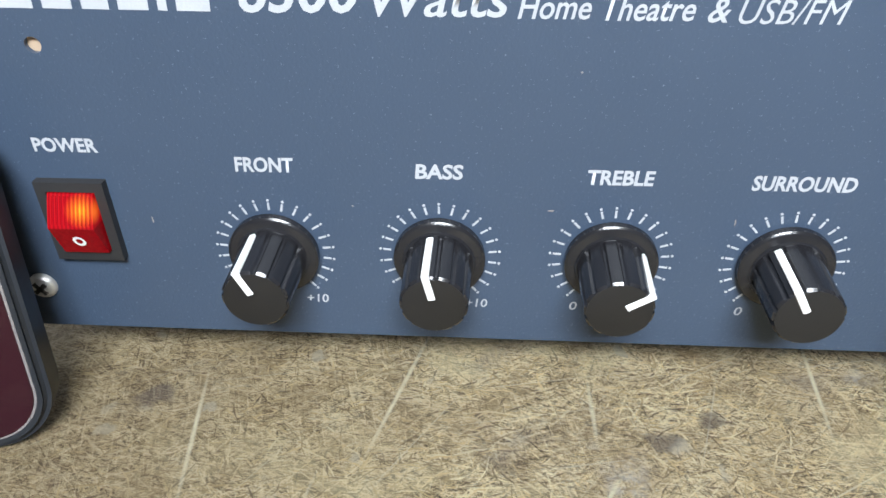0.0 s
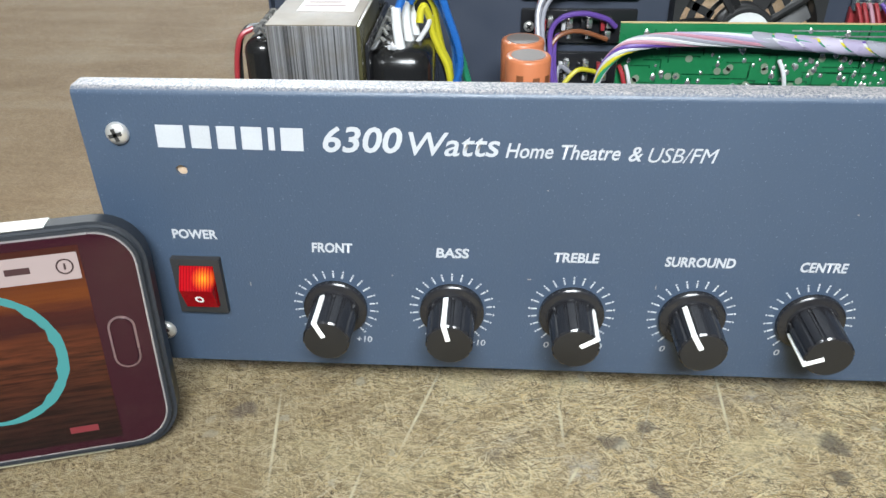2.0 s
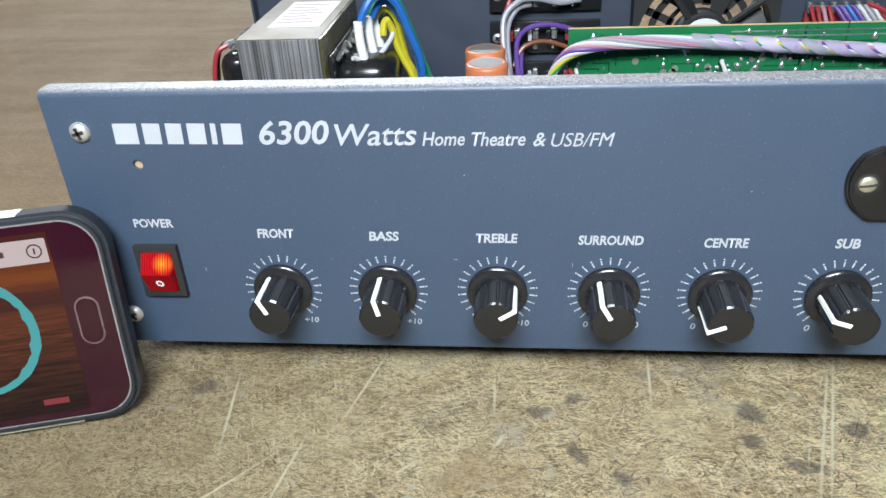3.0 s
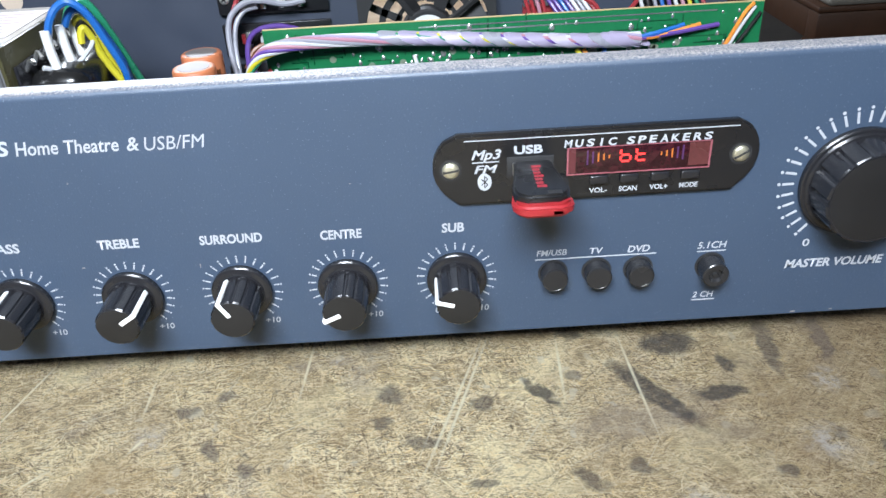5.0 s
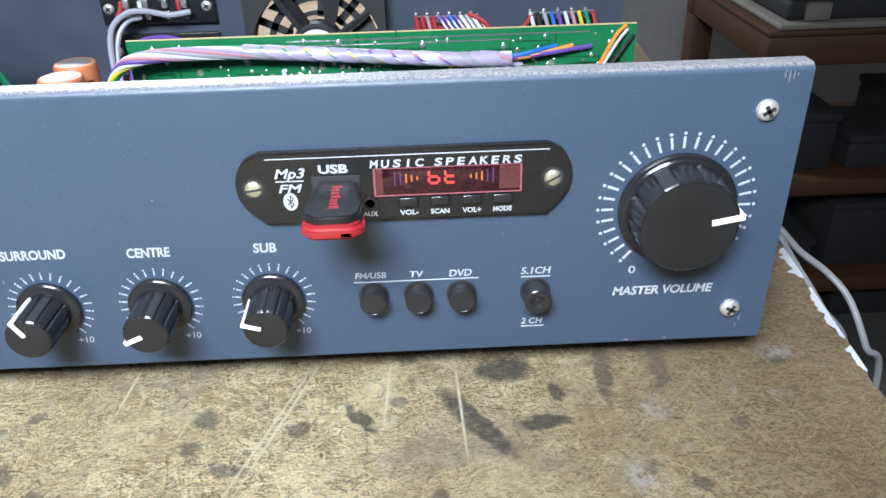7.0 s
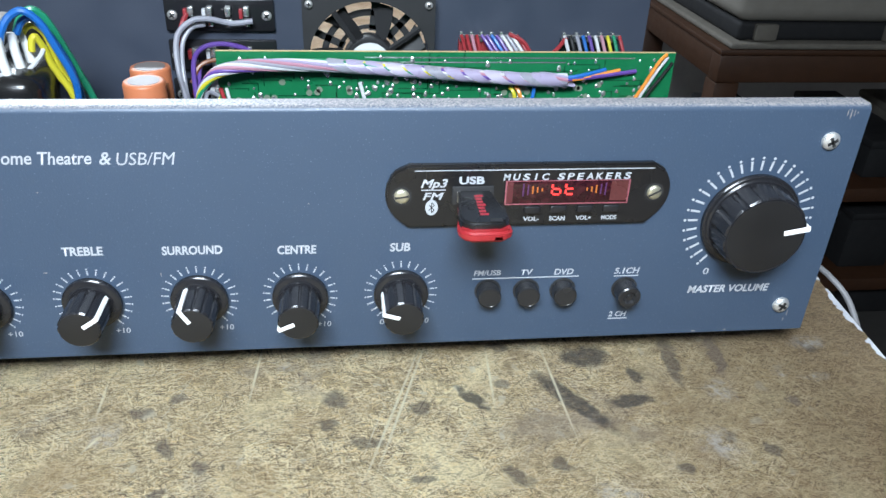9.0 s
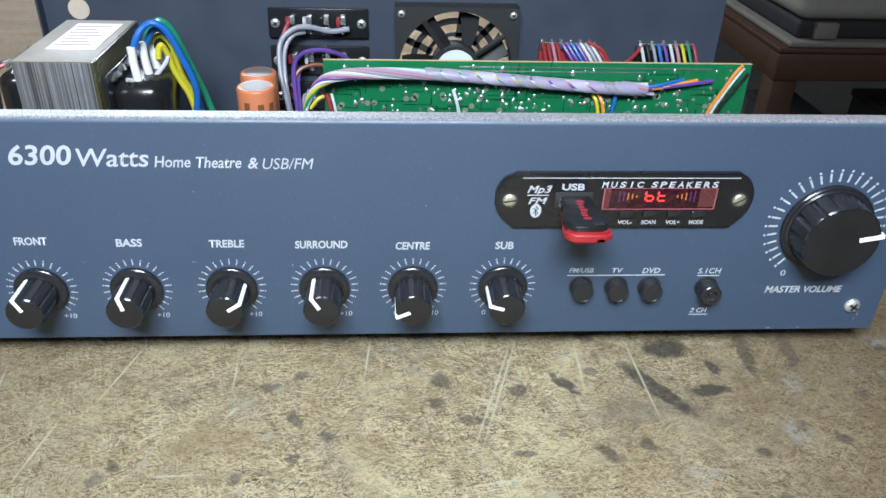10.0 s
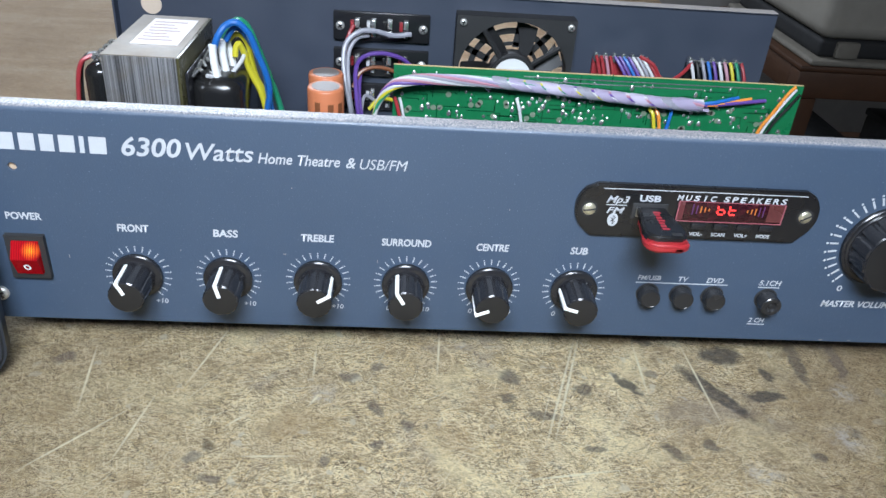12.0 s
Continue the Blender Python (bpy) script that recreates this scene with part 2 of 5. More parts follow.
def bench_board(strand=False):
    """Worn chipboard: pale fibres, knife scratches, solder burns and ink stains; strand: its single proud slivers."""
    n = Nodes("wood_strand" if strand else "worn_chipboard", 0.55)
    warp = n.tree.nodes.new("ShaderNodeTexNoise")
    warp.inputs["Scale"].default_value, warp.inputs["Detail"].default_value = 120, 4
    n.link(n.coord, warp.inputs["Vector"])
    off = n.tree.nodes.new("ShaderNodeVectorMath")
    off.operation = "MULTIPLY_ADD"
    off.inputs[1].default_value, off.inputs[2].default_value = (0.010, 0.010, 0), (-0.005, -0.005, 0)
    n.link(warp.outputs["Color"], off.inputs[0])
    bent = n.tree.nodes.new("ShaderNodeVectorMath")
    n.link(n.coord, bent.inputs[0])
    n.link(off.outputs[0], bent.inputs[1])
    bent = bent.outputs[0]
    # fibres lying in several directions
    def strands(ang, along, across, seed):
        turned = n.mapping((1, 1, 1), (0, 0, ang))
        return n.noise(1.0, 3, 0.6, n.mapping((along, across, 1), (0, 0, 0), (seed, seed * 0.7, 0), src=turned), 0.35)

    fib = gap = None
    for k, (ang, along, across) in enumerate(((5, 55, 1500), (-22, 70, 1300), (37, 60, 1400), (-52, 80, 1500), (72, 75, 1300), (14, 110, 2300))):
        f = n.span(strands(ang, along, across, 3 + 5 * k), 0.545, 0.67)
        g = n.span(strands(ang + 9, along * 1.6, across, 41 + 7 * k), 0.58, 0.68)
        fib = f if fib is None else n.maths("MAXIMUM", fib, f)
        gap = g if gap is None else n.maths("MAXIMUM", gap, g)
    fib = n.maths("ADD", n.maths("MULTIPLY", fib, 0.46), n.span(n.noise(520, 8, 0.95), 0.36, 0.64, -0.10, 0.62))
    fib = n.maths("SUBTRACT", fib, n.maths("MULTIPLY", gap, 0.40))
    patch = n.noise(28, 5, 0.65)
    mottle = n.noise(85, 6, 0.72, distort=0.6)
    flecks = n.span(n.noise(240, 5, 0.75, distort=0.8), 0.58, 0.64)
    base = n.ramp(fib, [(0.0, (0.07, 0.048, 0.028)), (0.16, (0.40, 0.28, 0.14)), (0.36, (0.82, 0.64, 0.36)), (0.7, (1.0, 0.90, 0.64))])
    base = n.mix(n.span(patch, 0.47, 0.62, 0, 0.4), base, (0.50, 0.37, 0.21))
    base = n.mix(n.span(mottle, 0.50, 0.62, 0, 0.5), base, (0.30, 0.205, 0.105))
    base = n.mix(n.span(mottle, 0.46, 0.32, 0, 0.55), base, (0.98, 0.87, 0.60))
    base = n.mix(n.maths("MULTIPLY", flecks, n.span(patch, 0.38, 0.6, 0.2, 0.8)), base, (0.085, 0.062, 0.040))
    if strand:
        island = n.tree.nodes.new("ShaderNodeNewGeometry").outputs["Random Per Island"]
        base = n.ramp(island, [(0.0, (0.12, 0.082, 0.046)), (0.16, (0.26, 0.17, 0.085)), (0.30, (0.58, 0.42, 0.20)), (0.6, (0.90, 0.70, 0.37)), (1.0, (1.0, 0.90, 0.62))])
        base = n.mix(n.span(patch, 0.47, 0.62, 0, 0.4), base, (0.46, 0.34, 0.20))
    # short dark splinter gaps and pale chips
    dash = n.span(n.noise(1.0, 4, 0.75, n.mapping((260, 1250, 1), (0, 0, -6)), 0.4), 0.55, 0.63)
    base = n.mix(n.maths("MULTIPLY", dash, n.span(n.noise(40, 3), 0.35, 0.6, 0.1, 0.85)), base, (0.075, 0.053, 0.034))
    chip = n.tree.nodes.new("ShaderNodeTexVoronoi")
    chip.inputs["Scale"].default_value = 150
    n.link(bent, chip.inputs["Vector"])
    lot = n.tree.nodes.new("ShaderNodeSeparateColor")
    n.link(chip.outputs["Color"], lot.inputs[0])
    base = n.mix(n.maths("MULTIPLY", n.span(chip.outputs["Distance"], 0.22, 0.34, 0.75, 0), n.span(lot.outputs[1], 0.86, 0.9)), base, (0.70, 0.64, 0.50))
    # long fine scratches
    for ang, seed in ((-58, 4), (-31, 9), (-72, 17), (-12, 23)):
        turned = n.mapping((1, 1, 1), (0, 0, ang))
        line = n.span(n.noise(1.0, 2, 0.5, n.mapping((11, 900, 1), (0, 0, 0), (seed, 3 * seed, 0), src=turned), 0.15), 0.70, 0.75, 0, 0.7)
        base = n.mix(line, base, (0.84, 0.77, 0.58))
    # broad stains: greyed violet, tea brown and bleached straw
    base = n.mix(n.span(n.noise(17, 5, 0.7, n.mapping(loc=(3.1, 1.7, 0)), 0.5), 0.55, 0.68, 0, 0.55), base, (0.32, 0.26, 0.215))
    base = n.mix(n.span(n.noise(23, 5, 0.7, n.mapping(loc=(7.4, 5.2, 0)), 0.5), 0.56, 0.70, 0, 0.55), base, (0.40, 0.26, 0.12))
    base = n.mix(n.span(n.noise(20, 5, 0.7, n.mapping(loc=(1.2, 9.2, 0)), 0.5), 0.52, 0.66, 0, 0.5), base, (1.0, 0.86, 0.52))
    grime = n.span(n.noise(9, 4, 0.6), 0.5, 0.75, 0, 0.3)
    base = n.mix(grime, base, (0.40, 0.29, 0.165))
    # the far part of the bench: smoother brown boards
    sep = n.tree.nodes.new("ShaderNodeSeparateXYZ")
    n.link(n.coord, sep.inputs[0])
    plank = n.maths("ADD", n.maths("MULTIPLY", n.noise(1.0, 4, 0.55, n.mapping((3, 26, 1)), 0.5), 0.5), n.maths("MULTIPLY", n.noise(9, 5, 0.6, distort=0.6), 0.5))
    planks = n.ramp(plank, [(0.32, (0.48, 0.28, 0.14)), (0.5, (0.72, 0.48, 0.28)), (0.66, (0.92, 0.72, 0.50))])
    base = n.mix(n.span(sep.outputs[1], 0.03, 0.13), base, planks)
    # browner to the right above x 0.33 and to the left below x 0.17
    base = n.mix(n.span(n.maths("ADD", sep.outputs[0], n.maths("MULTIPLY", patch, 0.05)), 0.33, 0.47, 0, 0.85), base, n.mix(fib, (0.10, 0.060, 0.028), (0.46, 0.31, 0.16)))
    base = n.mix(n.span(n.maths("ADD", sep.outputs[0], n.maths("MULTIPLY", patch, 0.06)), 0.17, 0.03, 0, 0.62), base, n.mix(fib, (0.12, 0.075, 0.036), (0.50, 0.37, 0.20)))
    # small burns everywhere
    vor = n.tree.nodes.new("ShaderNodeTexVoronoi")
    vor.inputs["Scale"].default_value = 62
    n.link(bent, vor.inputs["Vector"])
    pick = n.tree.nodes.new("ShaderNodeSeparateColor")
    n.link(vor.outputs["Color"], pick.inputs[0])
    dots = n.maths("MULTIPLY", n.span(vor.outputs["Distance"], 0.12, 0.24, 1, 0), n.span(pick.outputs[0], 0.93, 0.96))
    dots = n.maths("MULTIPLY", dots, n.span(sep.outputs[1], 0.12, 0.04))
    base = n.mix(n.maths("MULTIPLY", dots, 0.6), base, (0.06, 0.042, 0.03))

    def mark(x, y, long, wide, ang, soft, src):
        """A mask that is 1 inside a rotated ellipse."""
        m = n.tree.nodes.new("ShaderNodeMapping")
        m.vector_type = "TEXTURE"
        m.inputs["Location"].default_value = (x / 1000, y / 1000, 0)
        m.inputs["Rotation"].default_value = (0, 0, radians(ang))
        m.inputs["Scale"].default_value = (long / 1000, wide / 1000, 1000)
        n.link(src, m.inputs["Vector"])
        d = n.tree.nodes.new("ShaderNodeVectorMath")
        d.operation = "LENGTH"
        n.link(m.outputs[0], d.inputs[0])
        return n.span(d.outputs["Value"], soft, 1.25, 1, 0)

    ink = [(332, -23, 21, 4.0, -57), (344, 5, 9.5, 7, 0), (355, -25, 9, 3.4, 5), (292, -19, 9, 2.2, -48), (363, -9.5, 3.4, 4, 0)]
    burn = [(238, -15, 4.6, 4.4, 0), (271, -22.5, 4.2, 4.2, -30), (302, -61, 7, 3.0, -50), (319, -57, 4.6, 2.6, -30), (363, -62, 3.2, 2.6, -40), (400, -54, 3.4, 2.4, 0),
            (269, -60, 5, 2.4, 0), (381, 1, 3.0, 17, -8), (363, -87, 5, 3.4, 0), (446, 5, 2.6, 5, 20), (235, -30, 3.2, 2.4, 0), (250, -40, 5, 2.2, -20), (308, 13, 4, 4, 0)]
    mild = [(306, -12, 3.4, 2.6, 0), (178.5, -38, 2.8, 5.6, 15), (191.5, -48.5, 3.0, 3.4, 0), (108, -69, 3.4, 3.8, 0), (179.5, -60, 2.6, 2.2, 0), (165, -19, 3.4, 2.2, -10),
            (177.5, -11, 3.2, 1.8, 0), (39, -11, 5, 4, 0), (159, -68, 2.6, 2.2, 0), (116, -79, 4, 2.0, -20), (421, -30, 2.6, 2.2, 0), (402, 2, 3.0, 14, -10)]
    blot = n.noise(230, 6, 0.75)
    for rows, tone, most in ((ink, (0.050, 0.043, 0.043), 0.84), (burn, (0.085, 0.066, 0.060), 0.68), (mild, (0.12, 0.092, 0.088), 0.62)):
        for row in rows:
            fac = n.maths("MULTIPLY", mark(*row, 0.78, bent), n.span(blot, 0.36, 0.5, 0.45, most))
            base = n.mix(fac, base, tone)
    scuff = [(381, -51, 9, 8, 20), (336, -72, 8, 6, 0), (395, -21, 6, 7, 0), (425, -12, 4, 3, 0), (155, -30, 6, 8, 0), (448, 8, 9, 5, 10), (439, -15, 7, 2.5, 5), (218, 4, 4, 3, 0)]
    for row in scuff:
        fac = n.maths("MULTIPLY", mark(*row, 0.2, bent), n.span(blot, 0.42, 0.6, 0.0, 0.7))
        base = n.mix(fac, base, (0.62, 0.59, 0.56))
    cuts = [(101, -4.6, 23, 75), (52.5, -22, 20, -82), (149, -10, 10, -88), (206, 2, 17, 86), (121, -47, 5.5, 45), (81, -52, 18, 80), (151.5, -33.5, 5.4, 61), (136, -67, 10, 2),
            (261, -22, 40, 71), (301, -7, 18, 87), (327, -14, 28, -88), (257, -74, 20, 9), (265, -18, 38, 72), (60, -60, 22, 48)]
    for x, y, long, ang in cuts:
        base = n.mix(n.maths("MULTIPLY", mark(x, y, long, 0.62, ang, 0.35, n.mapping()), n.span(blot, 0.3, 0.6, 0.45, 1.0)), base, (0.88, 0.82, 0.62))
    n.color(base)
    n.link(n.span(fib, 0, 1, 0.62, 0.42), n.bsdf.inputs["Roughness"])
    n.bump(fib, 0.9, 0.0012)
    return n.mat


BENCH = bench_board()
STRAND = bench_board(True)


# ---- builders: all lengths below in millimetres ----
def box(bm, x0, x1, y0, y1, z0, z1, bevel=0.0, seg=2):
    made = bmesh.ops.create_cube(bm, size=1)["verts"]
    for v in made:
        v.co = Vector((x0 + (v.co.x + 0.5) * (x1 - x0), y0 + (v.co.y + 0.5) * (y1 - y0), z0 + (v.co.z + 0.5) * (z1 - z0)))
    if bevel:
        edges = list({e for v in made for e in v.link_edges})
        bmesh.ops.bevel(bm, geom=edges, offset=bevel, segments=seg, affect="EDGES", profile=0.5)
    return bm


def lathe(bm, profile, at, axis="-y", seg=40, wobble=None):
    """A turned form: rows of (radius, height) along an axis from the point at."""
    at = Vector(at)
    dirs = {"-y": (Vector((1, 0, 0)), Vector((0, 0, 1)), Vector((0, -1, 0))), "z": (Vector((1, 0, 0)), Vector((0, 1, 0)), Vector((0, 0, 1))), "x": (Vector((0, 1, 0)), Vector((0, 0, 1)), Vector((1, 0, 0)))}
    u, v, w = dirs[axis]
    rings = []
    for k, (r, h) in enumerate(profile):
        ring = []
        for s in range(seg):
            a = 2 * math.pi * s / seg
            rr = r * (wobble(a, k) if wobble else 1)
            ring.append(bm.verts.new(at + u * rr * math.cos(a) + v * rr * math.sin(a) + w * h))
        rings.append(ring)
    flip = axis == "-y"
    for lo, hi in zip(rings, rings[1:]):
        for s in range(seg):
            q = (lo[s], lo[(s + 1) % seg], hi[(s + 1) % seg], hi[s])
            bm.faces.new(q if not flip else q[::-1])
    bm.faces.new(rings[-1] if not flip else rings[-1][::-1])
    bm.faces.new(rings[0][::-1] if not flip else rings[0])
    bmesh.ops.recalc_face_normals(bm, faces=bm.faces)
    return bm


def smooth_line(points, steps=8):
    """A Catmull-Rom line through points."""
    p = [Vector(q) for q in points]
    p = [p[0] * 2 - p[1]] + p + [p[-1] * 2 - p[-2]]
    out = []
    for a, b, c, d in zip(p, p[1:], p[2:], p[3:]):
        for k in range(steps):
            t = k / steps
            out.append(0.5 * (2 * b + (c - a) * t + (2 * a - 5 * b + 4 * c - d) * t * t + (3 * b - a - 3 * c + d) * t ** 3))
    return out + [p[-2]]


def tube(bm, points, r, seg=8, steps=8, taper=None):
    line = smooth_line(points, steps)
    up, rings = Vector((0.13, 0.21, 1)), []
    for k, q in enumerate(line):
        way = (line[min(k + 1, len(line) - 1)] - line[max(k - 1, 0)]).normalized()
        side = way.cross(up)
        if side.length < 1e-3:
            side = way.cross(Vector((1, 0, 0)))
        side.normalize()
        up = side.cross(way).normalized()
        rr = r * (taper(k / (len(line) - 1)) if taper else 1)
        rings.append([bm.verts.new(q + rr * (math.cos(2 * math.pi * s / seg) * side + math.sin(2 * math.pi * s / seg) * up)) for s in range(seg)])
    for lo, hi in zip(rings, rings[1:]):
        for s in range(seg):
            bm.faces.new((lo[s], lo[(s + 1) % seg], hi[(s + 1) % seg], hi[s]))
    bm.faces.new(rings[0][::-1])
    bm.faces.new(rings[-1])
    bmesh.ops.recalc_face_normals(bm, faces=bm.faces)
    return bm


def prism(bm, outline, y0, y1):
    """A closed outline of (x, z) drawn out from y0 to y1."""
    a = [bm.verts.new((x, y0, z)) for x, z in outline]
    b = [bm.verts.new((x, y1, z)) for x, z in outline]
    k = len(a)
    for s in range(k):
        bm.faces.new((a[s], a[(s + 1) % k], b[(s + 1) % k], b[s]))
    bm.faces.new(a[::-1])
    bm.faces.new(b)
    bmesh.ops.recalc_face_normals(bm, faces=bm.faces)
    return bm


def part(name, bm, material, parent=None, label="", smooth=40, scale=0.001):
    """Links a bmesh as one mesh object under a thing or a part."""
    if scale != 1:
        bmesh.ops.scale(bm, vec=(scale,) * 3, verts=bm.verts)
    mesh = bpy.data.meshes.new(name)
    bm.to_mesh(mesh)
    bm.free()
    mesh.materials.append(material)
    if smooth:
        mesh.shade_smooth()
        mesh.set_sharp_from_angle(angle=radians(smooth))
    ob = new(name, mesh)
    ob.parent = parent
    if label:
        ob["label"] = label
    return ob


def thing(name, label, category, group="", kind=""):
    return tagged(new(name), label, category, group, kind)


def lettering(name, words, x0, x1, z0, z1, y, material, parent, slant=0.0, weight=0.0, flat=True):
    """Printed words that fill the box x0..x1, z0..z1 (of the capitals) on a face at y, in millimetres."""
    data = bpy.data.curves.new(name, "FONT")
    data.body, data.shear, data.offset, data.extrude = words, slant, weight, 0.0
    data.resolution_u = 3
    ob = new(name, data)
    dep = bpy.context.evaluated_depsgraph_get()
    mesh = bpy.data.meshes.new_from_object(ob.evaluated_get(dep))
    bpy.data.objects.remove(ob)
    xs = [v.co.x for v in mesh.vertices]
    cap = 0.70
    low, high = min(xs), max(xs)
    for v in mesh.vertices:
        v.co = Vector((x0 + (v.co.x - low) / (high - low) * (x1 - x0), y, z0 + v.co.y / cap * (z1 - z0))) * 0.001
    mesh.materials.clear()
    mesh.materials.append(material)
    made = new(name, mesh)
    made.parent = parent
    return made


# ---- the room ----
def room_part(name, x0, x1, y0, y1, z0, z1, material, label, category):
    ob = part(name, box(bmesh.new(), x0, x1, y0, y1, z0, z1), material, None, "", 0, 1)
    return tagged(ob, label, category, "", "structure")


room_part("floor", -2.2, 2.6, -2.4, 2.4, -0.85, -0.75, FLOOR, "dark worn cement floor of the workshop", "floor")
room_part("wall_north", -2.2, 2.6, 1.9, 2.0, -0.75, 1.9, PLASTER, "unseen grey plastered wall closing the room behind the bench", "wall")
# unseen walls and ceiling, added to close the room and bounce lamplight
room_part("wall_south", -2.2, 2.6, -2.4, -2.3, -0.75, 1.9, PLASTER, "unseen grey plastered wall closing the room", "wall")
room_part("wall_west", -2.2, -2.1, -2.3, 1.9, -0.75, 1.9, PLASTER, "unseen grey plastered wall closing the room", "wall")
room_part("wall_east", 2.5, 2.6, -2.3, 1.9, -0.75, 1.9, PLASTER, "unseen grey plastered wall closing the room", "wall")
room_part("ceiling", -2.2, 2.6, -2.4, 2.0, 1.9, 2.0, CEILING, "unseen whitewashed ceiling closing the room", "ceiling")

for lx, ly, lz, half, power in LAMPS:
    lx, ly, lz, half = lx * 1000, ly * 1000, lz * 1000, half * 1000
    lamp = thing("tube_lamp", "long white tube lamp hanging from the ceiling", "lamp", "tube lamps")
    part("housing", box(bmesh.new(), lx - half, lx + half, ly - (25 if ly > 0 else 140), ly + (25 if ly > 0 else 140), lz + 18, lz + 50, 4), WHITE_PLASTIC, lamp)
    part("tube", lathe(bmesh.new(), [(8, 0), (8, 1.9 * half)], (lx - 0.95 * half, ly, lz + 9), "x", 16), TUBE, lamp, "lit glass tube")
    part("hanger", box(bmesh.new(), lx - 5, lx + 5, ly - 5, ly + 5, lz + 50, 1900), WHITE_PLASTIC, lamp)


# ---- the bench ----
def bench():
    top = thing("workbench", "worn straw-coloured chipboard workbench with burns, ink stains and scratches", "workbench")
    bm = bmesh.new()
    right = [(-600, 416)] + [(y, 477.4 + 0.08 * y + 1.2 * noise.noise(Vector((y * 0.05, 0, 0))) + 0.6 * noise.noise(Vector((y * 0.21, 3, 0)))) for y in range(-300, 130, 6)] + [(1000, 545)]
    outline = [(-1000, -600)] + [(x, y) for y, x in right] + [(-1000, 1000)]
    lo = [bm.verts.new((x, y, -22)) for x, y in outline]
    hi = [bm.verts.new((x, y, 0)) for x, y in outline]
    k = len(lo)
    for s in range(k):
        bm.faces.new((lo[s], lo[(s + 1) % k], hi[(s + 1) % k], hi[s]))
    bm.faces.new(lo[::-1])
    bm.faces.new(hi)
    bmesh.ops.recalc_face_normals(bm, faces=bm.faces)
    part("benchtop", bm, BENCH, top, "", 0)
    for x, y in ((-940, -540), (340, -540), (-940, 940), (400, 940)):
        part("leg", box(bmesh.new(), x, x + 60, y, y + 60, -750, -22, 3), ORANGE_WOOD, top)
    # single wood strands standing a little proud of the board
    rng = random.Random(5)
    verts, faces = [], []
    for k in range(24000):
        x, y = rng.uniform(-70, 474), rng.uniform(-112, 10)
        if x > 436:
            y = rng.uniform(-112, 80)
        if x > 474 + 0.08 * y - 3:
            continue
        if noise.noise(Vector((x * 0.03, y * 0.03, 2))) < rng.uniform(-0.75, 0.15):
            continue
        long, wide = min(16, 1.2 + rng.expovariate(0.38)), rng.uniform(0.10, 0.36)
        a = rng.uniform(0, math.pi) if rng.random() < 0.6 else rng.gauss(0.1, 0.35)
        c, d, bow = math.cos(a), math.sin(a), rng.uniform(-0.10, 0.10) * long
        b = len(verts)
        for u, w, z in ((-long / 2, 0, 0.01), (0, bow - wide, 0.0), (0, bow, 0.05 + 0.1 * wide), (0, bow + wide, 0.0), (long / 2, 0, 0.01)):
            verts.append(((x + u * c - w * d) * 0.001, (y + u * d + w * c) * 0.001, z * 0.001))
        faces += [(b, b + 1, b + 2), (b, b + 2, b + 3), (b + 1, b + 4, b + 2), (b + 2, b + 4, b + 3)]
    mesh = bpy.data.meshes.new("wood_strand_field")
    mesh.from_pydata(verts, [], faces)
    mesh.materials.append(STRAND)
    strands = new("wood_strand_field", mesh)
    strands.parent = top
    tagged(strands, "fine straw-coloured wood strands in the board surface", kind="stuff")
    # flaked white paint left along the edge
    for y0, y1, w0 in ((58, 84, 9), (14, 50, 6), (-6, 9, 5)):
        bm = bmesh.new()
        rim, inner = [], []
        for k in range(25):
            y = y0 + (y1 - y0) * k / 24
            x = 477.7 + 0.08 * y
            w = w0 * math.sin(math.pi * (k + 0.4) / 25) ** 0.5 * (0.25 + 1.1 * abs(noise.noise(Vector((y * 0.23, w0, 1)))) + 0.5 * abs(noise.noise(Vector((y * 0.9, w0, 4)))))
            rim.append((x, y))
            inner.append((x - w, y))
        a = [bm.verts.new((x, y, 0.35)) for x, y in rim]
        b = [bm.verts.new((x, y, 0.25)) for x, y in inner]
        c = [bm.verts.new((x + 0.3, y, -9)) for x, y in rim]
        for s in range(24):
            bm.faces.new((a[s], a[s + 1], b[s + 1], b[s]))
            bm.faces.new((a[s], a[s + 1], c[s + 1], c[s]))
        bmesh.ops.recalc_face_normals(bm, faces=bm.faces)
        part("paint_flake", bm, FLAKE, top, "flaked white paint")
    return top


bench()


# ---- the amplifier ----
amp = thing("amplifier", "blue-grey metal amplifier with black knobs, cover off, standing on the bench", "amplifier")
X0, X1, Z0, Z1 = 1.8, 436.4, 14.1, 114.4


